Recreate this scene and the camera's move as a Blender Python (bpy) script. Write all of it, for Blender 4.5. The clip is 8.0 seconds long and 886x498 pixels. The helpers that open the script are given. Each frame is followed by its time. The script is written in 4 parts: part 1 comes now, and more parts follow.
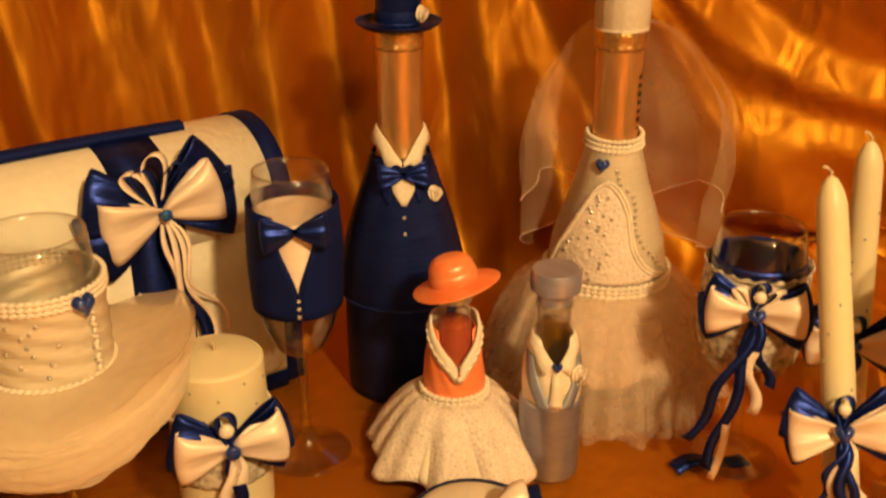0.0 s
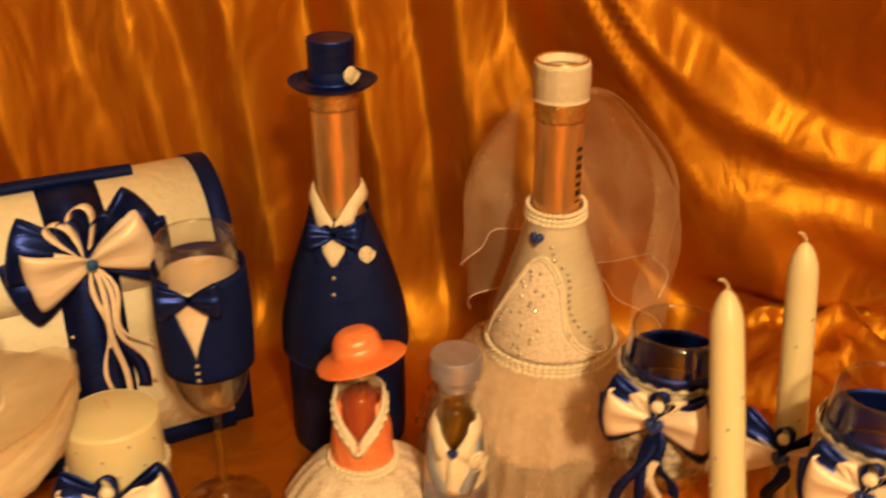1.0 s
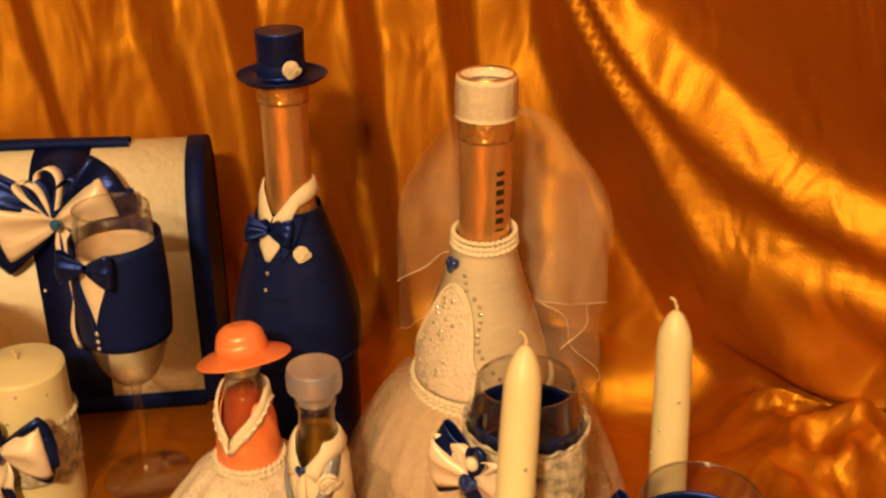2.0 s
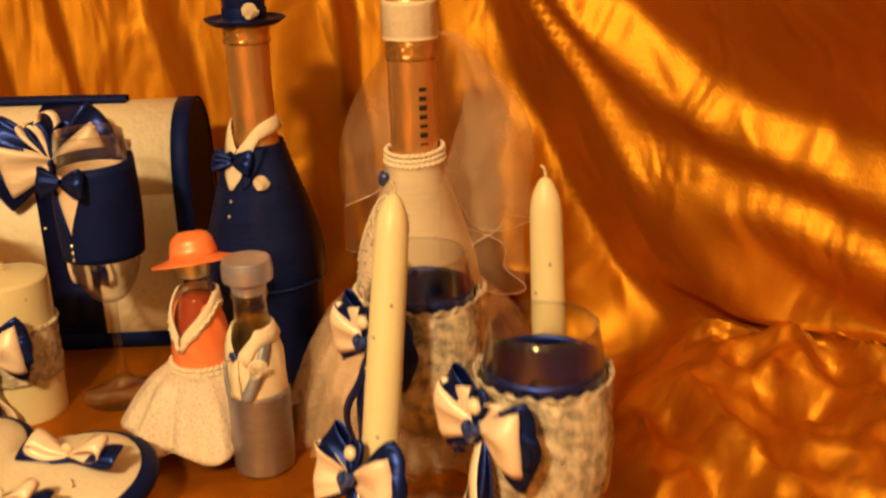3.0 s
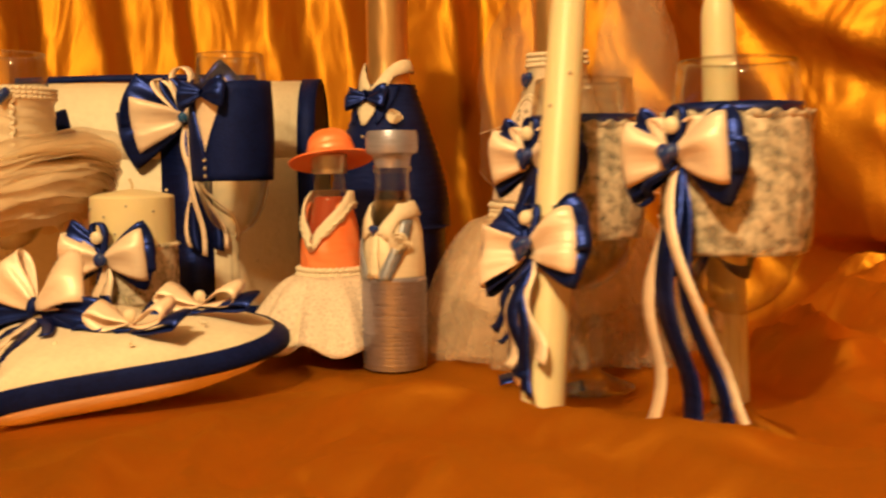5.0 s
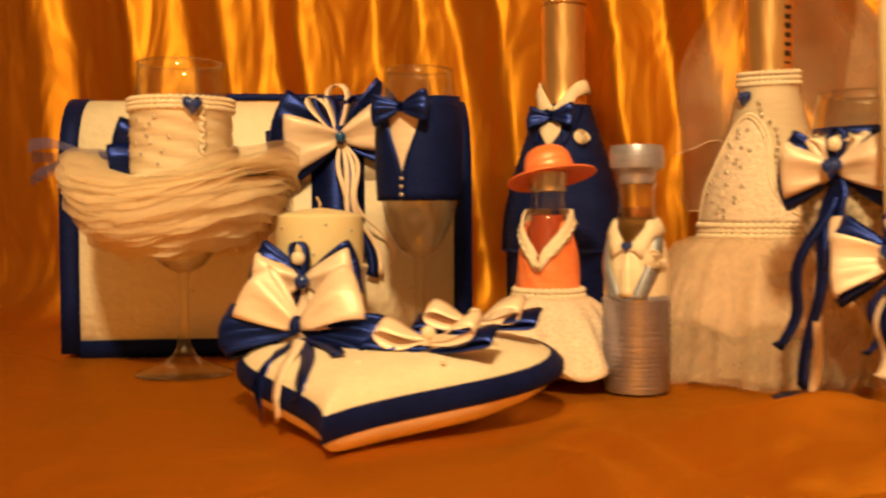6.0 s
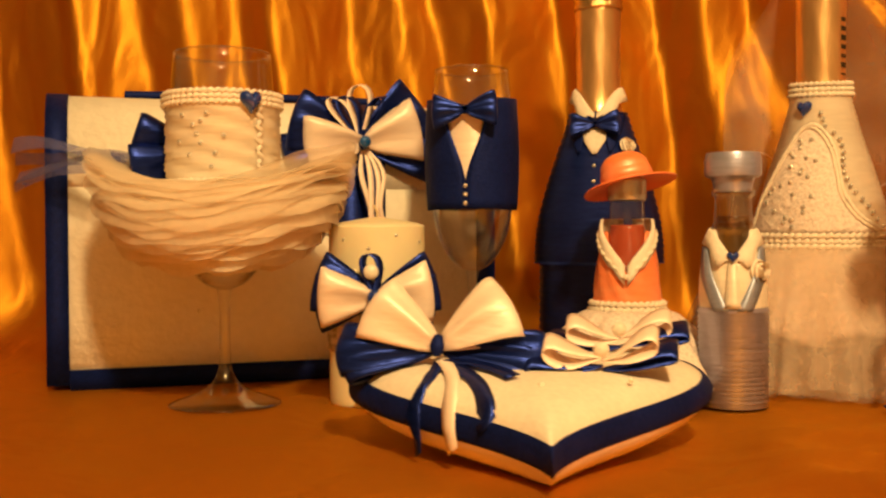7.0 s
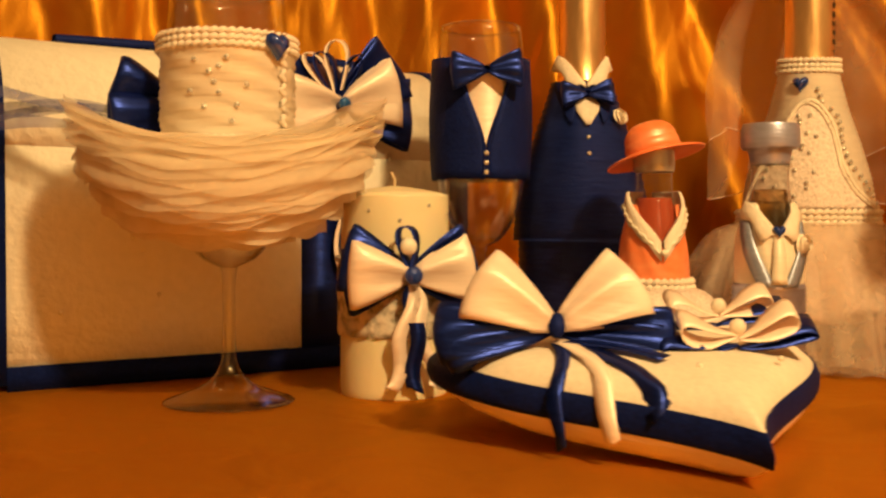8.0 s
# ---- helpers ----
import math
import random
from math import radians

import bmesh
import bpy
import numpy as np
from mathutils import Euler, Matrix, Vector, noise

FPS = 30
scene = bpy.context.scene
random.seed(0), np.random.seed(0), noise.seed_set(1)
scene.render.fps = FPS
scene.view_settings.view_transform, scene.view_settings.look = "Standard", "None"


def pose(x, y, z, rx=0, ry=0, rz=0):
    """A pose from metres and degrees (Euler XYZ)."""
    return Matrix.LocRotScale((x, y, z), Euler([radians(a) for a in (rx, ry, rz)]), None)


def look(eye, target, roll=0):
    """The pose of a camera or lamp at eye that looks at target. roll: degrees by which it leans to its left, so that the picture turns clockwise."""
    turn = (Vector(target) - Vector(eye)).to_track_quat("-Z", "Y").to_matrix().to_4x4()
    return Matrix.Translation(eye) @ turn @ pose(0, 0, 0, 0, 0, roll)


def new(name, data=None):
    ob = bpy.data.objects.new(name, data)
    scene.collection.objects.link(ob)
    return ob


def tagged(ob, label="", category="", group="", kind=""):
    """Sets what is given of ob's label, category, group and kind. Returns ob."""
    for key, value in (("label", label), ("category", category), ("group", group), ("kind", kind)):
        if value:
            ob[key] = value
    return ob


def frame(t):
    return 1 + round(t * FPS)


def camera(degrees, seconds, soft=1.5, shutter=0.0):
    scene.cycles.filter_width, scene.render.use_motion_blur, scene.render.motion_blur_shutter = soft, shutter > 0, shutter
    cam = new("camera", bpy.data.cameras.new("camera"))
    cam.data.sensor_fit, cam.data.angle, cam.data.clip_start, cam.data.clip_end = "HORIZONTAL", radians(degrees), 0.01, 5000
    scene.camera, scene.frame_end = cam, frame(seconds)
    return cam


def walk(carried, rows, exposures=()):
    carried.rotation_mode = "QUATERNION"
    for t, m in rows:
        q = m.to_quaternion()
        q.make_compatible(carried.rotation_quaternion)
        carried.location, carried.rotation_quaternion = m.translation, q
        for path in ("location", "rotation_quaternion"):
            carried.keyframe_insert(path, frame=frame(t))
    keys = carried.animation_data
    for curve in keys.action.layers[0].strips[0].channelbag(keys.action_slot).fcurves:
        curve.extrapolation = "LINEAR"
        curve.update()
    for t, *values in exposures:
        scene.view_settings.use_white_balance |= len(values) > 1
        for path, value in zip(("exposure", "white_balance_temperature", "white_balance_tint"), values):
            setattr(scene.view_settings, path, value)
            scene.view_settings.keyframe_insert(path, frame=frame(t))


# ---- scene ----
cam = camera(45.7, 8.0, soft=2.4, shutter=0.5)
PATH = [
    (0, (0.004, -0.11, 0.507), (-0.018, 1.718, -0.303), 0.0),
    (0.5, (0.088, -0.095, 0.554), (-0.115, 1.71, -0.282), -0.5),
    (1, (0.188, -0.036, 0.574), (-0.137, 1.733, -0.301), -0.4),
    (1.2, (0.264, 0.005, 0.568), (-0.202, 1.745, -0.301), -1.1),
    (2.5, (0.549, 0.125, 0.525), (-0.489, 1.627, -0.291), -0.2),
    (3, (0.638, 0.086, 0.447), (-0.47, 1.608, -0.229), -1.7),
    (3.5, (0.68, 0.028, 0.342), (-0.492, 1.572, -0.149), -2.1),
    (4, (0.676, 0.027, 0.267), (-0.565, 1.55, -0.105), -2.0),
    (5.3, (0.532, -0.019, 0.134), (-0.664, 1.579, 0.015), -1.2),
    (5.5, (0.484, -0.046, 0.129), (-0.668, 1.585, 0.021), -1.2),
    (6, (0.357, -0.118, 0.129), (-0.688, 1.585, 0.062), -0.3),
    (6.5, (0.245, -0.149, 0.123), (-0.633, 1.647, 0.062), -0.4),
    (7, (0.136, -0.16, 0.123), (-0.536, 1.723, 0.091), -0.3),
    (7.5, (0.04, -0.145, 0.116), (-0.418, 1.801, 0.073), -0.9),
    (8, (-0.07, -0.13, 0.111), (-0.266, 1.859, 0.059), 0.1),
]
walk(cam, [(t, look(eye, target, roll)) for t, eye, target, roll in PATH], [(0, 0.0), (2.5, 0.02), (4, 0.06), (5.5, 0.16), (6.5, 0.20), (7.5, 0.20), (8, 0.18)])

# ---- light ----
world = bpy.data.worlds.new("room_air")
scene.world = world
world.use_nodes = True
world.node_tree.nodes["Background"].inputs[0].default_value = (1.0, 0.62, 0.3, 1)
world.node_tree.nodes["Background"].inputs[1].default_value = 0.02
bulb = bpy.data.lights.new("ceiling_bulb", "POINT")
bulb.energy, bulb.color, bulb.shadow_soft_size = 144, (1.0, 0.68, 0.285), 0.07
new("ceiling_bulb", bulb).matrix_world = pose(0.66, -0.80, 1.30)


# ---- materials ----
def material(name, base, rough=0.5, metal=0.0, vary=0.15, scale=60.0, bump=0.15, stretch=(1, 1, 1), second=None, spread=0.5, **more):
    m = bpy.data.materials.new(name)
    m.use_nodes = True
    nodes, links = m.node_tree.nodes, m.node_tree.links
    bsdf = nodes["Principled BSDF"]
    place = nodes.new("ShaderNodeTexCoord")
    size = nodes.new("ShaderNodeMapping")
    size.inputs["Scale"].default_value = stretch
    links.new(place.outputs["Object"], size.inputs["Vector"])
    fine, coarse = nodes.new("ShaderNodeTexNoise"), nodes.new("ShaderNodeTexNoise")
    for n, k, detail in ((fine, scale, 5), (coarse, scale * 0.12, 3)):
        n.inputs["Scale"].default_value, n.inputs["Detail"].default_value = k, detail
        links.new(size.outputs["Vector"], n.inputs["Vector"])
    both = nodes.new("ShaderNodeMath")
    both.operation = "ADD"
    links.new(fine.outputs["Fac"], both.inputs[0])
    links.new(coarse.outputs["Fac"], both.inputs[1])
    ramp = nodes.new("ShaderNodeMapRange")
    ramp.inputs["From Min"].default_value, ramp.inputs["From Max"].default_value = 1 - spread * 0.6, 1 + spread * 0.6
    links.new(both.outputs[0], ramp.inputs["Value"])
    mix = nodes.new("ShaderNodeMix")
    mix.data_type = "RGBA"
    other = second or tuple(c * (1 - vary) for c in base)
    mix.inputs["A"].default_value, mix.inputs["B"].default_value = (*other, 1), (*base, 1)
    links.new(ramp.outputs[0], mix.inputs["Factor"])
    links.new(mix.outputs["Result"], bsdf.inputs["Base Color"])
    if bump:
        b = nodes.new("ShaderNodeBump")
        b.inputs["Strength"].default_value, b.inputs["Distance"].default_value = bump, 0.002
        links.new(both.outputs[0], b.inputs["Height"])
        links.new(b.outputs["Normal"], bsdf.inputs["Normal"])
    bsdf.inputs["Roughness"].default_value, bsdf.inputs["Metallic"].default_value = rough, metal
    for key, value in more.items():
        bsdf.inputs[key.replace("_", " ")].default_value = value
    return m


def threaded(m, amount):
    """Gloss drawn out across the threads, as satin has it."""
    nodes, links = m.node_tree.nodes, m.node_tree.links
    along = nodes.new("ShaderNodeTangent")
    along.direction_type, along.uv_map = "UV_MAP", "weave"
    links.new(along.outputs[0], nodes["Principled BSDF"].inputs["Tangent"])
    nodes["Principled BSDF"].inputs["Anisotropic"].default_value = amount
    return m


def openwork(m, scale, low, high, solid, sheer, kind="noise", fade=None):
    """Lets light through the gaps of a net or lace by a fine pattern."""
    nodes, links = m.node_tree.nodes, m.node_tree.links
    place = nodes.new("ShaderNodeTexCoord")
    if kind == "noise":
        tex = nodes.new("ShaderNodeTexNoise")
        tex.inputs["Detail"].default_value = 2
        out = tex.outputs["Fac"]
    else:
        tex = nodes.new("ShaderNodeTexVoronoi")
        tex.feature = "DISTANCE_TO_EDGE"
        out = tex.outputs["Distance"]
    tex.inputs["Scale"].default_value = scale
    links.new(place.outputs["Object"], tex.inputs["Vector"])
    ramp = nodes.new("ShaderNodeMapRange")
    for key, value in (("From Min", low), ("From Max", high), ("To Min", solid), ("To Max", sheer)):
        ramp.inputs[key].default_value = value
    links.new(out, ramp.inputs["Value"])
    out = ramp.outputs[0]
    if fade:
        flat, far, thin, both = (nodes.new("ShaderNode" + k) for k in ("VectorMath", "VectorMath", "MapRange", "Math"))
        flat.operation, far.operation, both.operation = "MULTIPLY", "LENGTH", "MULTIPLY"
        flat.inputs[1].default_value = (1, 1, 0)
        links.new(place.outputs["Object"], flat.inputs[0])
        links.new(flat.outputs["Vector"], far.inputs[0])
        links.new(far.outputs["Value"], thin.inputs["Value"])
        for key, value in zip(("From Min", "From Max", "To Min", "To Max"), fade):
            thin.inputs[key].default_value = value
        links.new(thin.outputs[0], both.inputs[0])
        links.new(out, both.inputs[1])
        out = both.outputs[0]
    links.new(out, nodes["Principled BSDF"].inputs["Alpha"])
    return m


def net(name, color, scale, thin, dense, fade=None):
    """Sheer net: a veil of threads that scatters light to both sides and lets the rest through."""
    m = bpy.data.materials.new(name)
    m.use_nodes = True
    nodes, links = m.node_tree.nodes, m.node_tree.links
    bsdf = nodes["Principled BSDF"]
    openwork(m, scale, 0.3, 0.7, thin, dense, "noise", fade)
    alpha = bsdf.inputs["Alpha"].links[0].from_socket
    nodes.remove(bsdf)
    see, face, back, cloth, mix = (nodes.new("ShaderNode" + k) for k in ("BsdfTransparent", "BsdfDiffuse", "BsdfTranslucent", "MixShader", "MixShader"))
    face.inputs["Color"].default_value = back.inputs["Color"].default_value = (*color, 1)
    cloth.inputs[0].default_value = 0.5
    links.new(face.outputs[0], cloth.inputs[1])
    links.new(back.outputs[0], cloth.inputs[2])
    links.new(alpha, mix.inputs[0])
    links.new(see.outputs[0], mix.inputs[1])
    links.new(cloth.outputs[0], mix.inputs[2])
    links.new(mix.outputs[0], nodes["Material Output"].inputs["Surface"])
    return m


def clear_glass(name, tint=(1, 1, 1), rough=0.07):
    m = bpy.data.materials.new(name)
    m.use_nodes = True
    nodes, links = m.node_tree.nodes, m.node_tree.links
    nodes.remove(nodes["Principled BSDF"])
    see, shine, mix, edge = (nodes.new("ShaderNodeBsdf" + k) if k in ("Transparent", "Glossy") else nodes.new("ShaderNode" + k) for k in ("Transparent", "Glossy", "MixShader", "LayerWeight"))
    see.inputs["Color"].default_value = (*tint, 1)
    shine.inputs["Roughness"].default_value = rough
    edge.inputs["Blend"].default_value = 0.5
    power, part_of = nodes.new("ShaderNodeMath"), nodes.new("ShaderNodeMath")
    power.operation, part_of.operation = "POWER", "MULTIPLY_ADD"
    power.inputs[1].default_value, part_of.inputs[1].default_value, part_of.inputs[2].default_value = 2.4, 0.75, 0.07
    links.new(edge.outputs["Facing"], power.inputs[0])
    links.new(power.outputs[0], part_of.inputs[0])
    links.new(part_of.outputs[0], mix.inputs[0])
    links.new(see.outputs[0], mix.inputs[1])
    links.new(shine.outputs[0], mix.inputs[2])
    links.new(mix.outputs[0], nodes["Material Output"].inputs["Surface"])
    return m


SATIN = dict(Specular_IOR_Level=0.9)
NAVY = threaded(material("navy_satin", (0.013, 0.034, 0.27), 0.36, 0.78, 0.45, 60, 0.2, (1, 1, 6)), 0.75)
NAVY_MATT = material("navy_weave", (0.006, 0.016, 0.13), 0.6, 0.35, 0.4, 400, 0.3, Specular_IOR_Level=0.15)
CREAM = threaded(material("cream_satin", (0.97, 0.79, 0.68), 0.46, 0.12, 0.12, 45, 0.3, (1, 1, 5), **SATIN), 0.75)
IVORY = threaded(material("ivory_satin", (0.95, 0.84, 0.70), 0.46, 0.1, 0.14, 60, 0.2, (1, 1, 5), **SATIN), 0.6)
WHITE = material("ivory_cloth", (0.86, 0.75, 0.63), 0.7, 0.0, 0.15, 300, 0.3)
PAPER = material("crinkled_ivory_paper", (0.88, 0.80, 0.68), 0.6, 0.0, 0.10, 130, 0.6)
PEARL = material("pearl", (0.85, 0.78, 0.66), 0.2, 0.0, 0.1, 200, 0, Coat_Weight=0.6)
CORAL = threaded(material("coral_satin", (0.95, 0.20, 0.05), 0.36, 0.08, 0.25, 60, 0.2, (1, 1, 3), second=(0.95, 0.33, 0.15), **SATIN), 0.6)
NAVY_WRAP = material("wound_navy_satin", (0.025, 0.058, 0.38), 0.40, 0.7, 0.4, 60, 0.2, (1, 1, 6))
GREY_WRAP = material("wound_grey_satin", (0.50, 0.50, 0.70), 0.36, 0.6, 0.25, 90, 0.15, (1, 1, 6))
GREY = threaded(material("grey_satin", (0.37, 0.41, 0.57), 0.40, 0.45, 0.25, 90, 0.15, (1, 1, 6)), 0.7)
WAX = material("ivory_wax", (0.80, 0.70, 0.47), 0.42, 0.0, 0.08, 45, 0.05, Subsurface_Weight=0.25, Subsurface_Radius=(0.01, 0.006, 0.003), Subsurface_Scale=0.5)
WICK = material("wick", (0.72, 0.55, 0.35), 0.9, 0.0, 0.3, 500, 0.2)
FOIL = material("gold_foil", (0.92, 0.55, 0.24), 0.33, 0.85, 0.2, 110, 0.2, (1, 1, 0.4))
FOIL_BRIGHT = material("crumpled_gold_foil", (0.9, 0.55, 0.2), 0.22, 0.9, 0.3, 220, 0.9)
DARK_GLASS = material("dark_bottle_glass", (0.012, 0.02, 0.010), 0.08, 0.0, 0.2, 20, 0)
DRINK_RED = material("rose_wine", (0.42, 0.07, 0.03), 0.12, 0.0, 0.2, 20, 0)
STONE = material("rhinestone", (0.90, 0.86, 0.80), 0.14, 0.6, 0.3, 900, 0.4)
BLUE_STONE = material("blue_rhinestone", (0.01, 0.05, 0.32), 0.07, 0.3, 0.4, 500, 0.2, Coat_Weight=1.0)
TEAL_STONE = material("turquoise_rhinestone", (0.02, 0.16, 0.55), 0.07, 0.4, 0.4, 500, 0.2, Coat_Weight=1.0)
STONE_CAP = material("silver_cap", (0.62, 0.60, 0.58), 0.32, 0.8, 0.15, 200, 0.1)
INK = material("black_print", (0.02, 0.015, 0.01), 0.5, 0.0, 0.2, 100, 0)
LACE = openwork(material("ivory_lace", (0.90, 0.75, 0.67), 0.75, 0.0, 0.2, 260, 0.9), 280, 0.06, 0.30, 1.0, 0.80, "cells")
LACE_GREY = openwork(material("silvery_lace", (0.86, 0.74, 0.62), 0.6, 0.0, 0.5, 110, 0.9, second=(0.46, 0.40, 0.33)), 130, 0.42, 0.60, 1.0, 0.35)
TULLE = net("ivory_tulle", (0.95, 0.79, 0.64), 60, 0.19, 0.34)
NET = net("fanned_tulle", (0.97, 0.86, 0.70), 90, 0.90, 1.0, (0.050, 0.110, 1.0, 0.32))
VEIL = net("veil_tulle", (0.93, 0.76, 0.58), 25, 0.13, 0.32)
SHEER_BLUE = openwork(material("sheer_violet_ribbon", (0.10, 0.10, 0.26), 0.6, 0.0, 0.2, 200, 0.1), 60, 0.3, 0.7, 0.40, 0.70)
GLASS = clear_glass("clear_glass", (0.985, 0.985, 0.975))
# tone of the unseen room walls, set by the fill light they bounce
WALL = material("painted_wall", (0.36, 0.29, 0.20), 0.9, 0.0, 0.08, 8, 0.05)
WOOD = material("wooden_boards", (0.22, 0.11, 0.05), 0.6, 0.0, 0.4, 12, 0.1, (1, 8, 1))


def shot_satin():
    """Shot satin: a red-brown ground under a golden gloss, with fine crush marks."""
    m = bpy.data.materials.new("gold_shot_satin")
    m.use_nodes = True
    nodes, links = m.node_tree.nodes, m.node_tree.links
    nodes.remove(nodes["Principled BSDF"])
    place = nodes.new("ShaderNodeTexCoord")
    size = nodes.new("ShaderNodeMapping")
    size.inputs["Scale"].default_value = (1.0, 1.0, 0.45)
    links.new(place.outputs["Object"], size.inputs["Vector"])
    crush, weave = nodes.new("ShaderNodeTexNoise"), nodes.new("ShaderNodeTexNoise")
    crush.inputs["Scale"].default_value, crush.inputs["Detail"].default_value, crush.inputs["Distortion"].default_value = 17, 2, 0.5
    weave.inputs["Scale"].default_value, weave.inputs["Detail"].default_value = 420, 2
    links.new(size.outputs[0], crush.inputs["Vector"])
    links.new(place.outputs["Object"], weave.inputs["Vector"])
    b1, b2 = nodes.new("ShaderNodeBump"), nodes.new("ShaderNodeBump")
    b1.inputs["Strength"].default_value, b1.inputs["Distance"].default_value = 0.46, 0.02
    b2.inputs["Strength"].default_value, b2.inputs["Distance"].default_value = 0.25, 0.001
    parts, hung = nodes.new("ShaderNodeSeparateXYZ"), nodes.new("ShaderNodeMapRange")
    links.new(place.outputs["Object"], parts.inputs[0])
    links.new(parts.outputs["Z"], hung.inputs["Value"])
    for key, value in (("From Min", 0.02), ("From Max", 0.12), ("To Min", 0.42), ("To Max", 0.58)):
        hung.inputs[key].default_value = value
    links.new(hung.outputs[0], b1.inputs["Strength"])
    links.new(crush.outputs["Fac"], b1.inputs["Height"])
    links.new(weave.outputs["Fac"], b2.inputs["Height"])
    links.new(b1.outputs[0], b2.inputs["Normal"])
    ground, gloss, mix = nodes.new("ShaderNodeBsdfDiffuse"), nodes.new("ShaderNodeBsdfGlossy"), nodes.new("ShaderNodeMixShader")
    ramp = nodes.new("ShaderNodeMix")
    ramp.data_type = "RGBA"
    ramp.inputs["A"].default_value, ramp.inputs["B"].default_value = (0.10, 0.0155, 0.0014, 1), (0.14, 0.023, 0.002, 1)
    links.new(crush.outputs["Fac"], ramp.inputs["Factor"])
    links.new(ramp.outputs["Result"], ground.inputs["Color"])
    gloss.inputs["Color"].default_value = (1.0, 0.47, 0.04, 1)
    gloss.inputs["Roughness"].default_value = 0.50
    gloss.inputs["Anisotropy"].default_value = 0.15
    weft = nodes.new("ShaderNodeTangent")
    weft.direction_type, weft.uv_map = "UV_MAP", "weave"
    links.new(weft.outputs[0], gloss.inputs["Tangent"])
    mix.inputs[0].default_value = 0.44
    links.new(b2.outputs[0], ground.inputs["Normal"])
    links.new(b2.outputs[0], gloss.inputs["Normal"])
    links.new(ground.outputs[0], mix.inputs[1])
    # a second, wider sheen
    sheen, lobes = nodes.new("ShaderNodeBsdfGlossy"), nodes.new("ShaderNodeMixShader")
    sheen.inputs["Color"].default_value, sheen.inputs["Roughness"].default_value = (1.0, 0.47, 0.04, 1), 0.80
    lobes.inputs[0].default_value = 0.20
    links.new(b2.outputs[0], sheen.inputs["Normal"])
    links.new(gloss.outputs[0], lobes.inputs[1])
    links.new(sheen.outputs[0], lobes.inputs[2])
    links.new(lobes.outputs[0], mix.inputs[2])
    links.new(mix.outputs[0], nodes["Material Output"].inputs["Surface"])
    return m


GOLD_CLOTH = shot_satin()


# ---- building helpers ----
def thing(name, m, label, category, group=""):
    ob = new(name)
    ob.empty_display_size = 0.02
    ob.matrix_basis = m
    return tagged(ob, label, category, group)


def part(name, bm, mat, parent, label="", solid=0.0, smooth=True):
    mesh = bpy.data.meshes.new(name)
    bmesh.ops.recalc_face_normals(bm, faces=bm.faces[:])
    bm.to_mesh(mesh)
    bm.free()
    if smooth:
        mesh.polygons.foreach_set("use_smooth", [True] * len(mesh.polygons))
    mesh.materials.append(mat)
    ob = new(name, mesh)
    ob.parent = parent
    if solid:
        mod = ob.modifiers.new("thickness", "SOLIDIFY")
        mod.thickness, mod.offset = solid, 0.0
    return tagged(ob, label)


def grid(rows, closed=False, m=None, bm=None):
    """A sheet from rows of points; closed joins the end of each row to its start."""
    bm = bm or bmesh.new()
    vs = [[bm.verts.new(m @ Vector(p) if m else p) for p in row] for row in rows]
    n, uv = len(vs[0]), bm.loops.layers.uv.get("weave") or bm.loops.layers.uv.new("weave")
    for i, (a, b) in enumerate(zip(vs, vs[1:])):
        for j in range(n if closed else n - 1):
            k = (j + 1) % n
            face = bm.faces.new((a[j], a[k], b[k], b[j]))
            for loop, p in zip(face.loops, ((i, j), (i, j + 1), (i + 1, j + 1), (i + 1, j))):
                loop[uv].uv = (p[1] / n, p[0] / len(vs)) if closed else (p[0] / len(vs), p[1] / n)
    return bm


def turned(profile, seg=40, m=None, wave=None, bm=None, cap=True):
    """A turned body: (radius, height) pairs about the z axis; wave(angle, index) adds to the radius."""
    rows = []
    for i, (r, z) in enumerate(profile):
        rows.append([((r + (wave(2 * math.pi * k / seg, i) if wave else 0)) * math.cos(2 * math.pi * k / seg), (r + (wave(2 * math.pi * k / seg, i) if wave else 0)) * math.sin(2 * math.pi * k / seg), z) for k in range(seg)])
    bm = grid(rows, True, m, bm)
    if cap:
        bm.verts.ensure_lookup_table()
        n = len(bm.verts)
        for start in (n - len(rows) * seg, n - seg):
            if profile[0 if start < n - seg else -1][0] > 1e-4:
                bm.faces.new([bm.verts[start + k] for k in range(seg)])
    return bm


def smooth_profile(points, steps=6):
    """More pairs between the given ones, along a smooth curve."""
    out, n = [], len(points)
    for i in range(n - 1):
        p0, p1, p2, p3 = (Vector(points[max(0, min(n - 1, i + d))]) for d in (-1, 0, 1, 2))
        for s in range(steps):
            t = s / steps
            out.append(tuple(0.5 * (2 * p1 + (p2 - p0) * t + (2 * p0 - 5 * p1 + 4 * p2 - p3) * t * t + (3 * p1 - p0 - 3 * p2 + p3) * t ** 3)))
    return out + [tuple(points[-1])]


def wound(points, pitch, depth):
    """A profile wrapped in ribbon: each turn laps the one below."""
    out = []
    for (r0, z0), (r1, z1) in zip(points, points[1:]):
        n = max(1, round(abs(z1 - z0) / pitch))
        for k in range(n):
            a, b = k / n, (k + 0.85) / n
            out.append((r0 + (r1 - r0) * a + depth, z0 + (z1 - z0) * a))
            out.append((r0 + (r1 - r0) * b, z0 + (z1 - z0) * b))
    return out + [points[-1]]


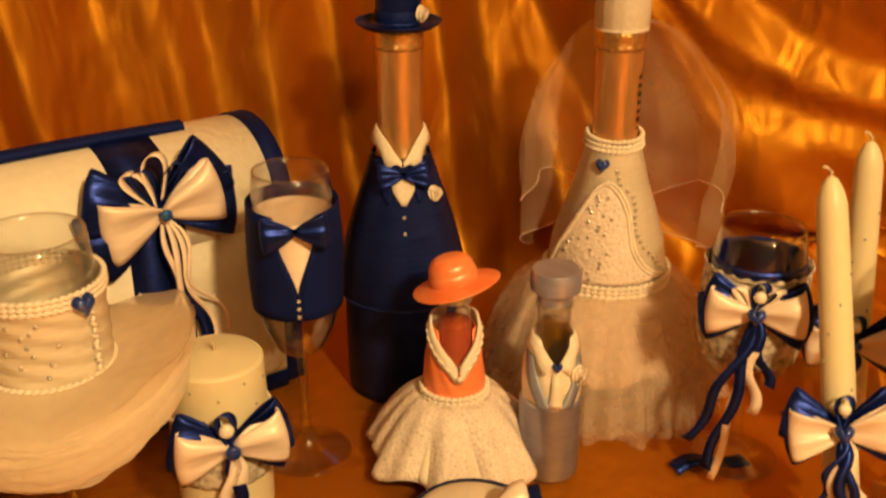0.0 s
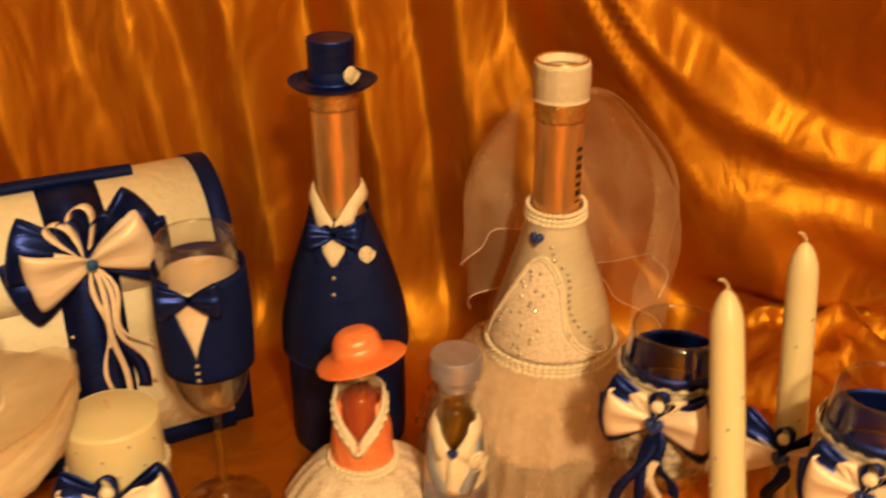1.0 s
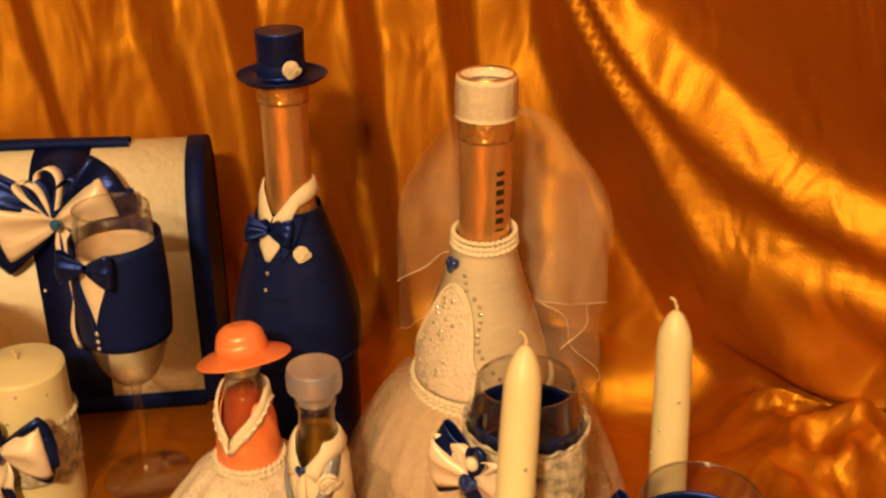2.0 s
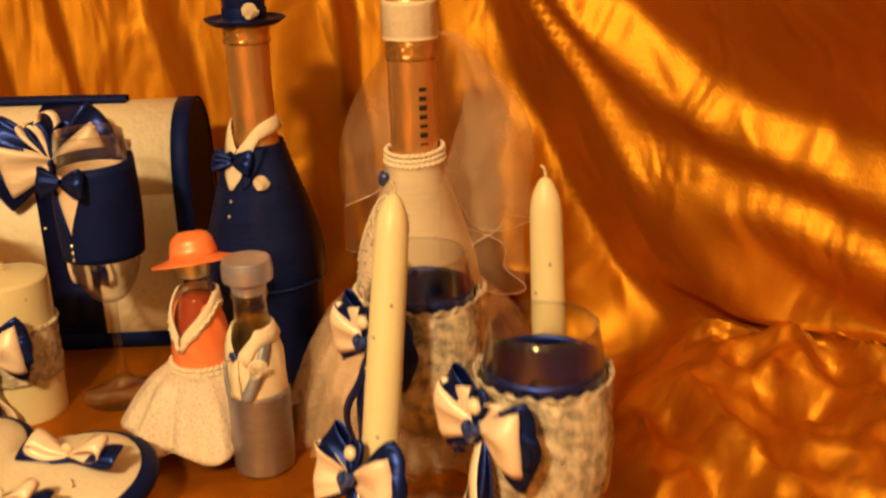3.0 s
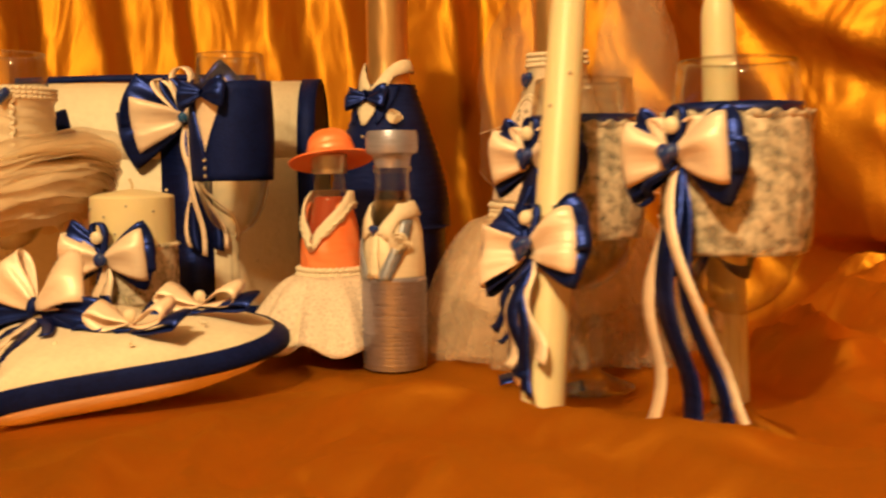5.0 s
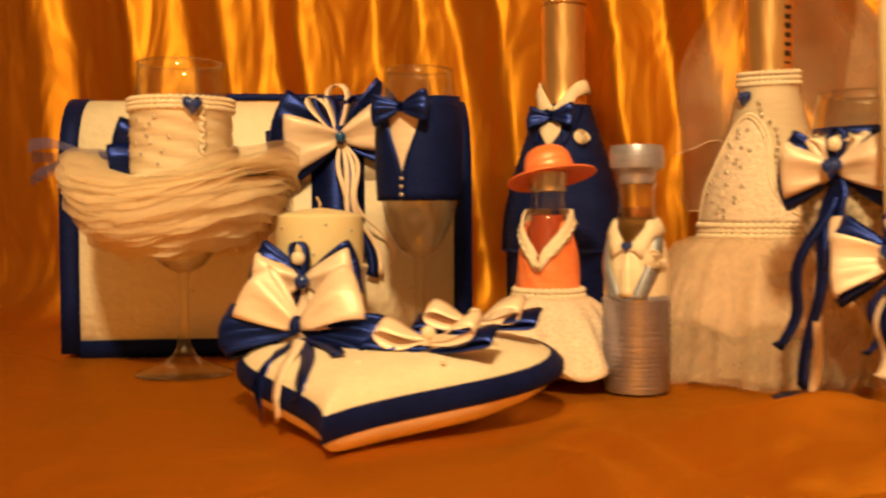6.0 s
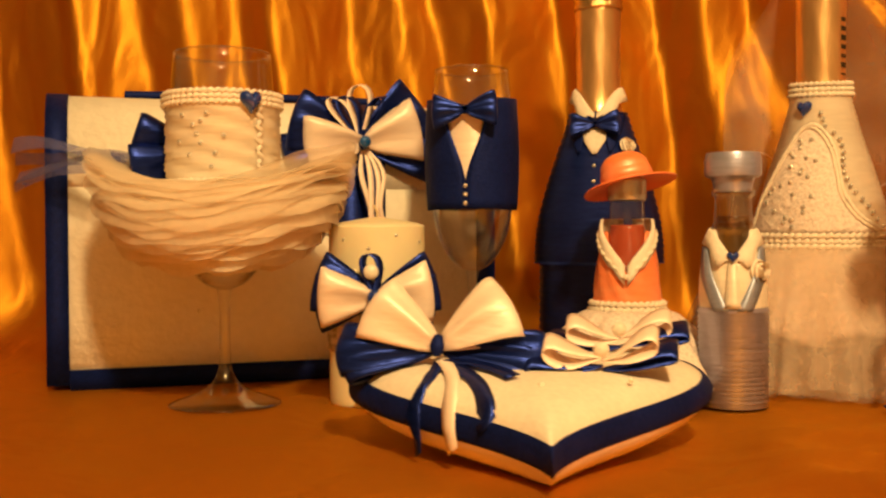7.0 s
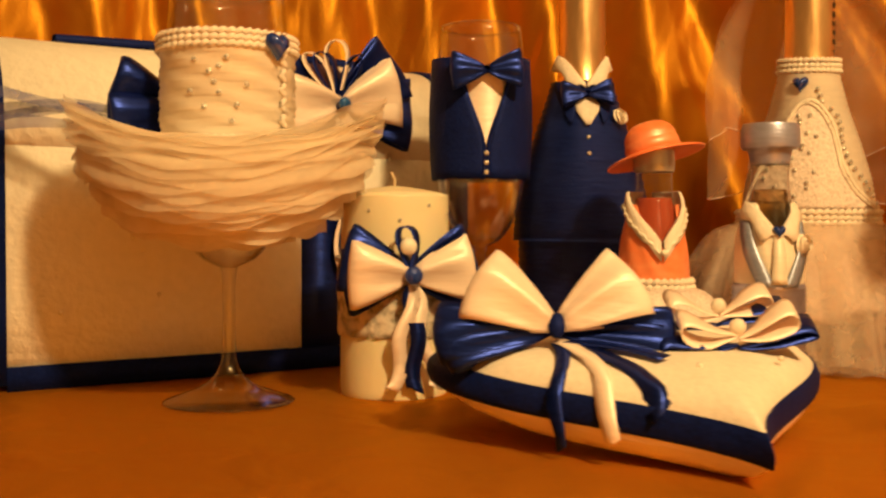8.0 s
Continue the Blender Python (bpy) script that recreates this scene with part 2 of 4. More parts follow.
def tube(points, r, seg=8, bm=None, m=None):
    rows, pts = [], [Vector(p) for p in points]
    for i, p in enumerate(pts):
        d = (pts[min(i + 1, len(pts) - 1)] - pts[max(i - 1, 0)]).normalized()
        side = d.cross(Vector((0, 0.3, 1)) if abs(d.z) < 0.9 else Vector((0, 1, 0))).normalized()
        up = side.cross(d)
        rows.append([p + (side * math.cos(2 * math.pi * k / seg) + up * math.sin(2 * math.pi * k / seg)) * (r(i / (len(pts) - 1)) if callable(r) else r) for k in range(seg)])
    return grid(rows, True, m, bm)


def bead(r, m, squash=1.0, bm=None, seg=12):
    bm = bm or bmesh.new()
    bmesh.ops.create_uvsphere(bm, u_segments=seg, v_segments=max(5, seg // 2), radius=r, matrix=m @ Matrix.Diagonal((1, squash, 1, 1)))
    return bm


def heart_outline(n=40):
    """A heart about 2 wide, its tip at y = -1."""
    out = []
    for k in range(n):
        a = 2 * math.pi * k / n
        out.append((math.sin(a) ** 3, (13 * math.cos(a) - 5 * math.cos(2 * a) - 2 * math.cos(3 * a) - math.cos(4 * a) + 2.5) / 14.5))
    return out


def heart_stone(size, m):
    bm = bmesh.new()
    rim = heart_outline(24)
    rows = [[(x * size * k, y, z * size * k) for x, z in rim] for k, y in ((1, 0.0), (1, -size * 0.35), (0.7, -size * 0.75), (0.15, -size * 0.9))]
    grid(rows, True, m, bm)
    bm.verts.ensure_lookup_table()
    bm.faces.new(bm.verts[-24:])
    return bm


def rose(r, m):
    """A small ribbon rose: a spiral of petals, facing local -y."""
    rows = []
    for i in range(46):
        a = i * 0.42
        q = r * (0.12 + 0.88 * i / 45)
        w = r * 0.10 * math.sin(3.1 * a)
        rows.append([((q + w) * math.cos(a), -r * 0.75 + 0.5 * r * (i / 45) ** 2, (q + w) * math.sin(a)), ((q * 0.85) * math.cos(a), r * 0.05, (q * 0.85) * math.sin(a))])
    bm = grid(rows, False, m)
    turned([(r * 0.9, 0.0), (r * 0.5, r * 0.35), (0.0001, r * 0.4)], 14, m @ Matrix.Rotation(math.pi / 2, 4, "X"), None, bm, False)
    return bm


def wing(side, length, width, depth, tilt, phase=0.0, pinch=0.16):
    """One loop of a bow: out in front, round, and back behind; creased towards the knot."""
    rows, turn = [], Matrix.Rotation(radians(-side * tilt), 3, "Y")
    for i in range(25):
        u = i / 24
        x = length * math.sin(math.pi * u) ** 0.75
        near = 1 - x / length
        y = -depth * math.sin(2 * math.pi * u) * (0.6 if u > 0.5 else 1.0)
        row = []
        for j in range(11):
            v = j / 5 - 1
            h = width / 2 * (pinch + (1 - pinch) * min(1, x / length * 1.05) ** 0.8)
            crease = width * (0.075 * math.cos(5.2 * v + phase) * near ** 0.5 + 0.030 * math.cos(9 * v + 2 * phase) * near ** 0.9 + 0.022 * math.sin(3 * v + 6 * u) + 0.014 * math.sin(14 * v + 3 * phase) * near ** 0.4 + 0.010 * noise.noise((7 * u, 2.5 * v, 5 * phase + side))) * math.sin(math.pi * u) ** 0.5
            edge = -0.06 * length * v * v * (x / length)
            row.append(turn @ Vector((side * (x + edge), y - crease + 0.05 * width * math.sin(2.2 * v + phase), v * h)))
        rows.append(row)
    return rows


def tail(dx, dz, width, out=0.004, sway=0.006, turn=0.0, start=(0, 0, 0), fold=0.0):
    """A hanging ribbon end with a slanted cut."""
    rows = []
    for i in range(17):
        u = i / 16
        c = Vector((start[0] + dx * (u ** 1.2) + sway * math.sin(3 * math.pi * u), start[1] - out * math.sin(math.pi * min(1, u * 1.3)) + fold * u * u, start[2] - dz * u))
        w = width / 2 * min(1, 0.45 + u * 3)
        a = radians(turn) * u
        slant = 0.5 * width * (1 if i == 16 else 0)
        rows.append([c + Vector((-w * math.cos(a), -w * math.sin(a), slant)), c + Vector((0, 0.0, slant * 0.4)), c + Vector((w * math.cos(a), w * math.sin(a), 0))])
    return rows


def top_loop(dx, height, width, depth=0.004):
    """A narrow ribbon loop that stands up from the knot."""
    rows = []
    for i in range(21):
        a = 2 * math.pi * i / 20
        x = dx * (1 - math.cos(a)) / 2 + 0.30 * height * math.sin(a) * (0.5 - 0.5 * math.cos(a))
        z = height * (1 - math.cos(a)) / 2
        rows.append([(x - 0.40 * width, -depth - 0.3 * width, z), (x + 0.40 * width, -depth + 0.3 * width, z + 0.1 * width)])
    return rows


def bow(parent, m, size, front=CREAM, back=NAVY, tails=(), loops=(), stone="bead", layers=((1.0, 0.62, 0, 1.0),), behind=((1.12, 0.72, -8),), stone_mat=BLUE_STONE, name="bow", stone_size=0.15):
    """A ribbon bow facing local -y: the knot, with its wings, loops, ends and stone as pieces of their own. size: the reach of one wing."""
    knot = part(name, bead(size * 0.10, m @ Matrix.Translation((0, -size * 0.12, 0)) @ Matrix.Diagonal((0.85, 1.0, 1.3, 1)), 0.7), front if not behind else (NAVY_MATT if back is NAVY else back), parent)
    for length, width, tilt, lift in layers:
        for side in (-1, 1):
            part("wing", grid(wing(side, size * length, size * width * 1.7, size * 0.17, tilt + 3 * side, 0.4 * side + tilt), False, m @ Matrix.Translation((0, -size * 0.14 * lift, 0))), front, knot, "", 0.0006)
    for length, width, tilt in behind:
        for side in (-1, 1):
            part("under_wing", grid(wing(side, size * length, size * width * 1.7, size * 0.15, tilt, 0.9 * side), False, m @ Matrix.Translation((0, size * 0.02, 0))), back, knot, "navy satin under-loop", 0.0006)
    for mat, *rest in tails:
        part("ribbon_end", grid(tail(*rest), False, m @ Matrix.Translation((0, -size * 0.06, -size * 0.05))), mat, knot, "", 0.0005)
    for mat, *rest in loops:
        part("ribbon_loop", grid(top_loop(*rest), False, m), mat, knot, "", 0.0005)
    place = m @ Matrix.Translation((0, -size * 0.26, 0))
    if stone == "bead":
        part("stone", bead(size * stone_size, place, 0.7, None, 14), stone_mat, knot, "faceted blue stone")
    elif stone == "heart":
        part("stone", heart_stone(size * 0.19, place), stone_mat, knot, "heart-shaped blue stone")
    return knot


# ---- the setting ----
def smoothstep(a, b, x):
    t = max(0.0, min(1.0, (x - a) / (b - a)))
    return t * t * (3 - 2 * t)


def foot_of_curtain(x):
    """Where the cloth turns up from the table; it comes forward on one side."""
    return 0.945 + 0.035 * smoothstep(0.0, 0.3, x) - 0.5 * (math.sqrt((min(0, x + 0.12)) ** 2 + 0.0016) - 0.04)


def cloth_height(x, y):
    """Soft creases of the cloth where it lies on the table."""
    crumple = smoothstep(0.26, 0.42, x) * smoothstep(0.45, 0.72, y)
    front = smoothstep(0.05, 0.22, x) * smoothstep(0.57, 0.44, y) * smoothstep(-0.1, 0.16, y)
    fold = 0.5 - abs(noise.noise((x * 8 + y * 5, y * 11 - x * 4, 0.7)))
    h = 0.0016 * noise.noise((x * 7, y * 7, 3.1))
    h += 0.028 * crumple * fold + 0.019 * crumple * (0.4 - abs(noise.noise((x * 19 + y * 9, y * 23 - x * 6, 2.2)))) + 0.004 * crumple * noise.noise((x * 45, y * 50, 1.2)) + front * (0.050 * (0.5 - abs(noise.noise((x * 7, y * 8, 8.7)))) + 0.026 * (0.5 - abs(noise.noise((x * 15 + y * 8, y * 12, 4.7)))) + 0.005 * (0.5 - abs(noise.noise((x * 27 - y * 14, y * 30, 6.7)))))
    heap = smoothstep(0.25, 0.34, x) * smoothstep(0.62, 0.74, y)
    h += heap * (0.045 * smoothstep(0.62, 1.0, y) * (1 - 0.4 * smoothstep(0.35, 1.0, x)) + 0.060 * (0.5 - abs(noise.noise((x * 11 - y * 6, y * 14 + x * 8, 3.3)))) + 0.020 * (0.5 - abs(noise.noise((x * 30 - y * 22, y * 34 + x * 18, 5.3)))))
    h *= 1 - 0.8 * math.exp(-(((x - 0.30) / 0.10) ** 2 + ((y - 0.60) / 0.09) ** 2))
    return h - 0.0005


# hanging folds beside the chest: place along x and how far each ridge stands out
PLEATS = ((-1.4, -0.30), (-0.72, -0.035), (-0.69, -0.045), (-0.60, -0.002), (-0.563, 0.028), (-0.517, 0.003), (-0.462, 0.026), (-0.423, 0.008), (-0.38, 0.032), (-0.325, 0.0), (-0.266, 0.020), (-0.243, 0.008), (-0.185, 0.034), (-0.125, 0.002), (-0.07, 0.028), (-0.018, 0.0), (0.03, 0.020), (0.11, -0.020), (0.2, 0.0), (1.5, 0.0))
# the swags: a sweep from steep to flat, numbered by (x + 0.2)(z + 0.35)
SWAGS = ((-1.0, 0.05), (0.08, 0.05), (0.11, 0.035), (0.135, 0.058), (0.183, 0.012), (0.258, 0.084), (0.272, 0.077), (0.287, 0.094), (0.312, 0.082), (0.42, 0.172), (0.44, 0.162), (0.54, 0.215), (0.57, 0.180), (0.7, 0.220), (0.95, 0.05), (3.0, 0.0))


def between(table, x):
    """Height on a row of ridges and hollows, rounded between them."""
    for (x0, h0), (x1, h1) in zip(table, table[1:]):
        if x < x1:
            t = max(0.0, (x - x0) / (x1 - x0))
            return h0 + (h1 - h0) * (0.5 - 0.5 * math.cos(math.pi * t)) * 0.35 + (h1 - h0) * t * 0.65
    return table[-1][1]


def curtain_fold(x, z):
    left = 1.25 * between(PLEATS, x + 0.012 * noise.noise((x * 5, z * 5, 4.0)) + 0.13 * (z - 0.3))
    left += 0.007 * noise.noise((x * 15, z * 6, 1.0)) + 0.0028 * noise.noise((x * 46, z * 15, 5.0))
    sweep = (x + 0.2) * (z + 0.35)
    sweep -= 0.35 * (x - 0.25) * smoothstep(0.24, 0.30, sweep)
    sweep *= 1 + 0.05 * noise.noise((x * 6, z * 6, 9.0))
    right = 1.25 * between(SWAGS, sweep) + 0.007 * noise.noise((x * 11 + z * 9, z * 11, 6.0)) + 0.0024 * noise.noise((x * 40 + z * 20, z * 30, 5.0))
    k = smoothstep(0.03, 0.13, x)
    return left * (1 - k) + right * k


def satin_cloth():
    """One sheet: flat on the table, turning up into the hanging folds behind."""
    xs = [-1.25 + 2.6 * k / 430 for k in range(431)]
    bend = 0.085
    steps = [-0.75 + 0.03 * k for k in range(31)] + [0.18 + 0.0075 * k for k in range(200)]
    verts, faces = [], []
    for x in xs:
        y0 = foot_of_curtain(x)
        for k, s in enumerate(steps):
            over = s - (y0 - bend)
            arc = bend * math.pi / 2
            if over <= 0:
                p, n, up = Vector((x, s, 0)), Vector((0, 0, 1)), 0.0
            elif over < arc:
                a = over / bend
                p, n, up = Vector((x, y0 - bend + bend * math.sin(a), bend * (1 - math.cos(a)))), Vector((0, -math.sin(a), math.cos(a))), over / arc
            else:
                p, n, up = Vector((x, y0 + 0.02 * (over - arc), bend + over - arc)), Vector((0, -1, 0)), 1.0
            soft = smoothstep(0.05, 1.0, up)
            verts.append(p + n * (curtain_fold(x, p.z) * (0.25 * up + 0.75 * soft) + cloth_height(x, s) * (1 - soft)))
    m = len(steps)
    for i in range(len(xs) - 1):
        for k in range(m - 1):
            a = i * m + k
            faces.append((a, a + m, a + m + 1, a + 1))
    mesh = bpy.data.meshes.new("backdrop_cloth")
    mesh.from_pydata(verts, [], faces)
    mesh.polygons.foreach_set("use_smooth", [True] * len(mesh.polygons))
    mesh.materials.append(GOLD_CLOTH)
    uv = mesh.uv_layers.new(name="weave")
    corner = np.empty(len(mesh.loops), dtype=np.int32)
    mesh.loops.foreach_get("vertex_index", corner)
    uv.data.foreach_set("uv", np.stack((np.array(xs)[corner // m] / 2.6 + 0.5, np.array(steps)[corner % m] / 2.6 + 0.3), 1).astype(np.float32).ravel())
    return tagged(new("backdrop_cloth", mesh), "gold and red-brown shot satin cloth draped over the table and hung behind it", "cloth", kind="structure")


def box(name, x0, x1, y0, y1, z0, z1, mat, label, category):
    bm = bmesh.new()
    bmesh.ops.create_cube(bm, size=1, matrix=Matrix.Translation(((x0 + x1) / 2, (y0 + y1) / 2, (z0 + z1) / 2)) @ Matrix.Diagonal((x1 - x0, y1 - y0, z1 - z0, 1)))
    return tagged(part(name, bm, mat, None, "", 0, False), label, category, kind="structure")


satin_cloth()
box("table_board", -1.24, 1.34, -0.74, 1.25, -0.045, -0.012, WOOD, "wooden board under the satin cloth", "table")
# room shell out of view, added for reflections and warm bounced fill
box("floor", -2.6, 2.6, -2.6, 2.0, -0.85, -0.75, WOOD, "unseen brown wooden floor, added to close the room", "floor")
box("wall_north", -2.6, 2.6, 1.9, 2.0, -0.75, 1.75, WALL, "unseen plain beige wall behind the cloth, added to bounce light", "wall")
box("wall_south", -2.6, 2.6, -2.7, -2.6, -0.75, 1.75, WALL, "unseen plain beige wall, added to close the room and bounce light", "wall")
box("wall_west", -2.7, -2.6, -2.6, 1.9, -0.75, 1.75, WALL, "unseen plain beige wall, added to close the room and bounce light", "wall")
box("wall_east", 2.6, 2.7, -2.6, 1.9, -0.75, 1.75, WALL, "unseen plain beige wall, added to close the room and bounce light", "wall")
box("ceiling", -2.6, 2.6, -2.6, 2.0, 1.75, 1.85, WALL, "unseen plain light ceiling, added to close the room and bounce light", "ceiling")


# ---- the gift chest ----
def chest_profile(n=18):
    """Front to back over the lid: (depth, height)."""
    out = [(0.0, 0.004), (0.0, 0.06), (0.0, 0.12), (0.0, 0.160)]
    for k in range(1, n):
        a = math.pi * k / n
        out.append((0.068 - 0.068 * math.cos(a), 0.160 + 0.079 * math.sin(a) ** 0.8))
    return out + [(0.136, 0.160), (0.136, 0.004)]


def gift_chest():
    wide = 0.370
    chest = thing("gift_chest", pose(-0.4295, 0.5085, 0, 0, 0, 37.8), "ivory paper-covered gift chest with arched lid, navy ribbon edges and bow", "gift box")
    prof = chest_profile()

    def over(x0, x1, lift, names, mat, label="", a=0, b=None, grow=0.0):
        ps = prof[a:b]
        outer, inner = [], []
        mid = Vector((0.068, 0.13))
        for d, z in ps:
            v = Vector((d, z)) - mid
            v = v.normalized() if z > 0.161 else Vector((-1 if d < 0.07 else 1, 0))
            outer.append((d + v.x * lift, z + v.y * lift))
            inner.append((d + v.x * (lift - 0.003), z + v.y * (lift - 0.003)))
        ring = [[(x, d, z) for d, z in outer] + [(x, d, z) for d, z in reversed(inner)] for x in (x0, (x0 + x1) / 2, x1)]
        bm = grid([list(c) for c in ring], True)
        bm.verts.ensure_lookup_table()
        n = len(ring[0])
        for start in (0, 2 * n):
            loop = [bm.verts[start + k] for k in range(n)]
            h = n // 2
            for k in range(h - 1):
                bm.faces.new((loop[k], loop[k + 1], loop[n - 2 - k], loop[n - 1 - k]))
        return part(names, bm, mat, chest, label)

    over(0.0, wide, 0.0, "front_panel", PAPER, "crinkled ivory paper front", 0, 4)
    over(0.0, wide, 0.0, "lid", PAPER, "arched lid in ivory paper", 3, len(prof) - 1)
    over(0.0, wide, 0.0, "back_panel", PAPER, "", len(prof) - 2, None)
    for x in (0.0015, wide - 0.0015):
        bm = bmesh.new()
        bm.faces.new([bm.verts.new((x, d * 0.985 + 0.001, z * 0.99)) for d, z in prof])
        part("end_panel", bm, PAPER if x < 0.1 else NAVY_MATT, chest, "", 0.003, False)
    for x0, x1 in ((-0.002, 0.015), (wide - 0.015, wide + 0.002)):
        over(x0, x1, 0.0016, "edge_ribbon", NAVY_MATT, "navy ribbon along the edge")
    bm = bmesh.new()
    bmesh.ops.create_cube(bm, size=1, matrix=Matrix.Translation((wide / 2, -0.0005, 0.008)) @ Matrix.Diagonal((wide - 0.03, 0.003, 0.016, 1)))
    part("bottom_ribbon", bm, NAVY_MATT, chest, "navy ribbon along the foot")
    over(0.223, 0.272, 0.0012, "strap", NAVY, "wide navy satin strap over the lid", 0, 13)
    slot = grid([[(0.06 + 0.245 * u, 0.066 + dy, 0.2395 + dz + 0.002 * math.sin(math.pi * u)) for dy, dz in ((-0.007, -0.001), (-0.005, 0.005), (0.003, 0.006), (0.008, 0.004), (0.008, -0.001))] for u in [k / 14 for k in range(15)]], True)
    part("slot_trim", slot, NAVY_MATT, chest, "navy trim round the slot in the lid")
    m = pose(0.250, -0.006, 0.199, 0, -8, 0)
    size = 0.051
    bow(chest, m, size, layers=((1.0, 0.62, 3, 1.0),), behind=((1.30, 0.66, -12), (1.24, 0.62, 26)),
        tails=((CREAM, -0.016, 0.122, 0.0045, 0.006, -0.004), (NAVY, -0.010, 0.128, 0.010, 0.005, -0.003), (CREAM, -0.004, 0.132, 0.0050, 0.008, 0.002), (NAVY, 0.010, 0.130, 0.011, 0.005, 0.004), (CREAM, 0.018, 0.128, 0.0045, 0.010, 0.005), (CREAM, 0.030, 0.122, 0.0035, 0.012, 0.008)),
        loops=((CREAM, -0.020, 0.040, 0.007), (CREAM, 0.004, 0.048, 0.007), (NAVY, -0.010, 0.040, 0.008), (NAVY, 0.022, 0.036, 0.010)), stone="bead", stone_mat=TEAL_STONE, stone_size=0.10)
    rng = random.Random(4)
    for x, z in ((0.05, 0.19), (0.07, 0.14), (0.30, 0.16), (0.30, 0.21), (0.12, 0.06), (0.05, 0.05), (0.26, 0.08), (0.31, 0.06), (0.13, 0.17), (0.10, 0.10), (0.29, 0.11), (0.23, 0.13)):
        d = 0.0 if z < 0.160 else 0.068 - math.sqrt(max(0, 1 - ((z - 0.160) / 0.079) ** 2)) * 0.068
        part("pearl", bead(0.0016, pose(x + rng.uniform(-0.006, 0.006), d - 0.001, z), 1.0, None, 8), PEARL, chest)
    return chest


gift_chest()


# ---- the dressed bottles ----
def sparkling_bottle(parent, r=0.045):
    body = smooth_profile([(0.030, 0.0), (r * 0.97, 0.004), (r, 0.02), (r, 0.10), (r * 0.97, 0.135), (r * 0.80, 0.17), (0.0255, 0.205), (0.0170, 0.235), (0.0150, 0.27)], 5)
    part("bottle", turned(body, 40), DARK_GLASS, parent, "dark green sparkling wine bottle")
    foil = smooth_profile([(0.0300, 0.198), (0.0262, 0.210), (0.0215, 0.222), (0.0190, 0.238), (0.0188, 0.27), (0.0190, 0.300), (0.0195, 0.312)], 4)
    part("neck_foil", turned(foil, 36, None, lambda a, i: 0.0002 * math.sin(9 * a + i)), FOIL, parent, "copper-gold foil round the neck")
    part("wire_cap", turned([(0.0200, 0.311), (0.0208, 0.314), (0.0196, 0.317), (0.0204, 0.320), (0.0198, 0.328), (0.0150, 0.338), (0.006, 0.342)], 30, None, lambda a, i: 0.0006 * math.sin(11 * a + i * 2)), FOIL_BRIGHT, parent, "crumpled bright gold foil cap")


def band(parent, name, mat, profile, label="", wave=None, seg=56, solid=0.0):
    return part(name, turned(profile, seg, None, wave, None, False), mat, parent, label, solid)


def on_body(angle, r, z, lean=0.0):
    """A pose on a round body: local -y looks outward. angle: degrees to the right of the front (-y)."""
    return Matrix.Rotation(radians(angle), 4, "Z") @ pose(0, -r, z, lean, 0, 0)


def collar_half(side, radius, top, vee, flap, point):
    """Half a turned-down collar: open in a vee at the throat, pointed in front. radius: the body's radius by height."""
    rows = []
    for i in range(21):
        deg = 1.5 + 176.5 * (i / 20) ** 1.5
        a = side * radians(deg)
        z_top = top - vee * math.exp(-(deg / 34) ** 1.3)
        drop = 0.0035 + point * math.exp(-((deg - 27) / 13) ** 2) + flap * smoothstep(14, 62, deg)
        row = []
        for t, off in ((0.0, 0.0), (0.10, 0.0010), (0.5, 0.0017), (1.0, 0.0024)):
            z = z_top - drop * t
            r = radius(z) + off
            row.append((r * math.sin(a), -r * math.cos(a), z))
        rows.append(row)
    return grid(rows)


def lerp_table(pts):
    def at(z):
        for (z0, r0), (z1, r1) in zip(pts, pts[1:]):
            if z <= z1:
                return r0 + (r1 - r0) * max(0, (z - z0) / (z1 - z0))
        return pts[-1][1]
    return at


def open_top(profile, low, high, inner, outer, folds=0.0):
    """A wrapped bodice, cut lower in front: profile gives the radius by height, low and high the front and back edge."""
    z0, rows = profile[0], []
    for i in range(11):
        row = []
        for k in range(60):
            a = 2 * math.pi * k / 60 + math.pi
            deg = abs((math.degrees(a) + 180) % 360 - 180)
            z = z0 + (low + (high - low) * smoothstep(inner, outer, deg) - z0) * i / 10
            r = profile[1](z) + folds * math.sin(9 * a + 0.9 * i)
            row.append((r * math.sin(a), -r * math.cos(a), z))
        rows.append(row)
    return grid(rows, True)


def bow_tie(parent, m, size, mat=NAVY):
    return bow(parent, m, size, front=mat, back=mat, layers=((1.0, 0.62, 0, 1.0),), behind=(), stone="", name="bow_tie")


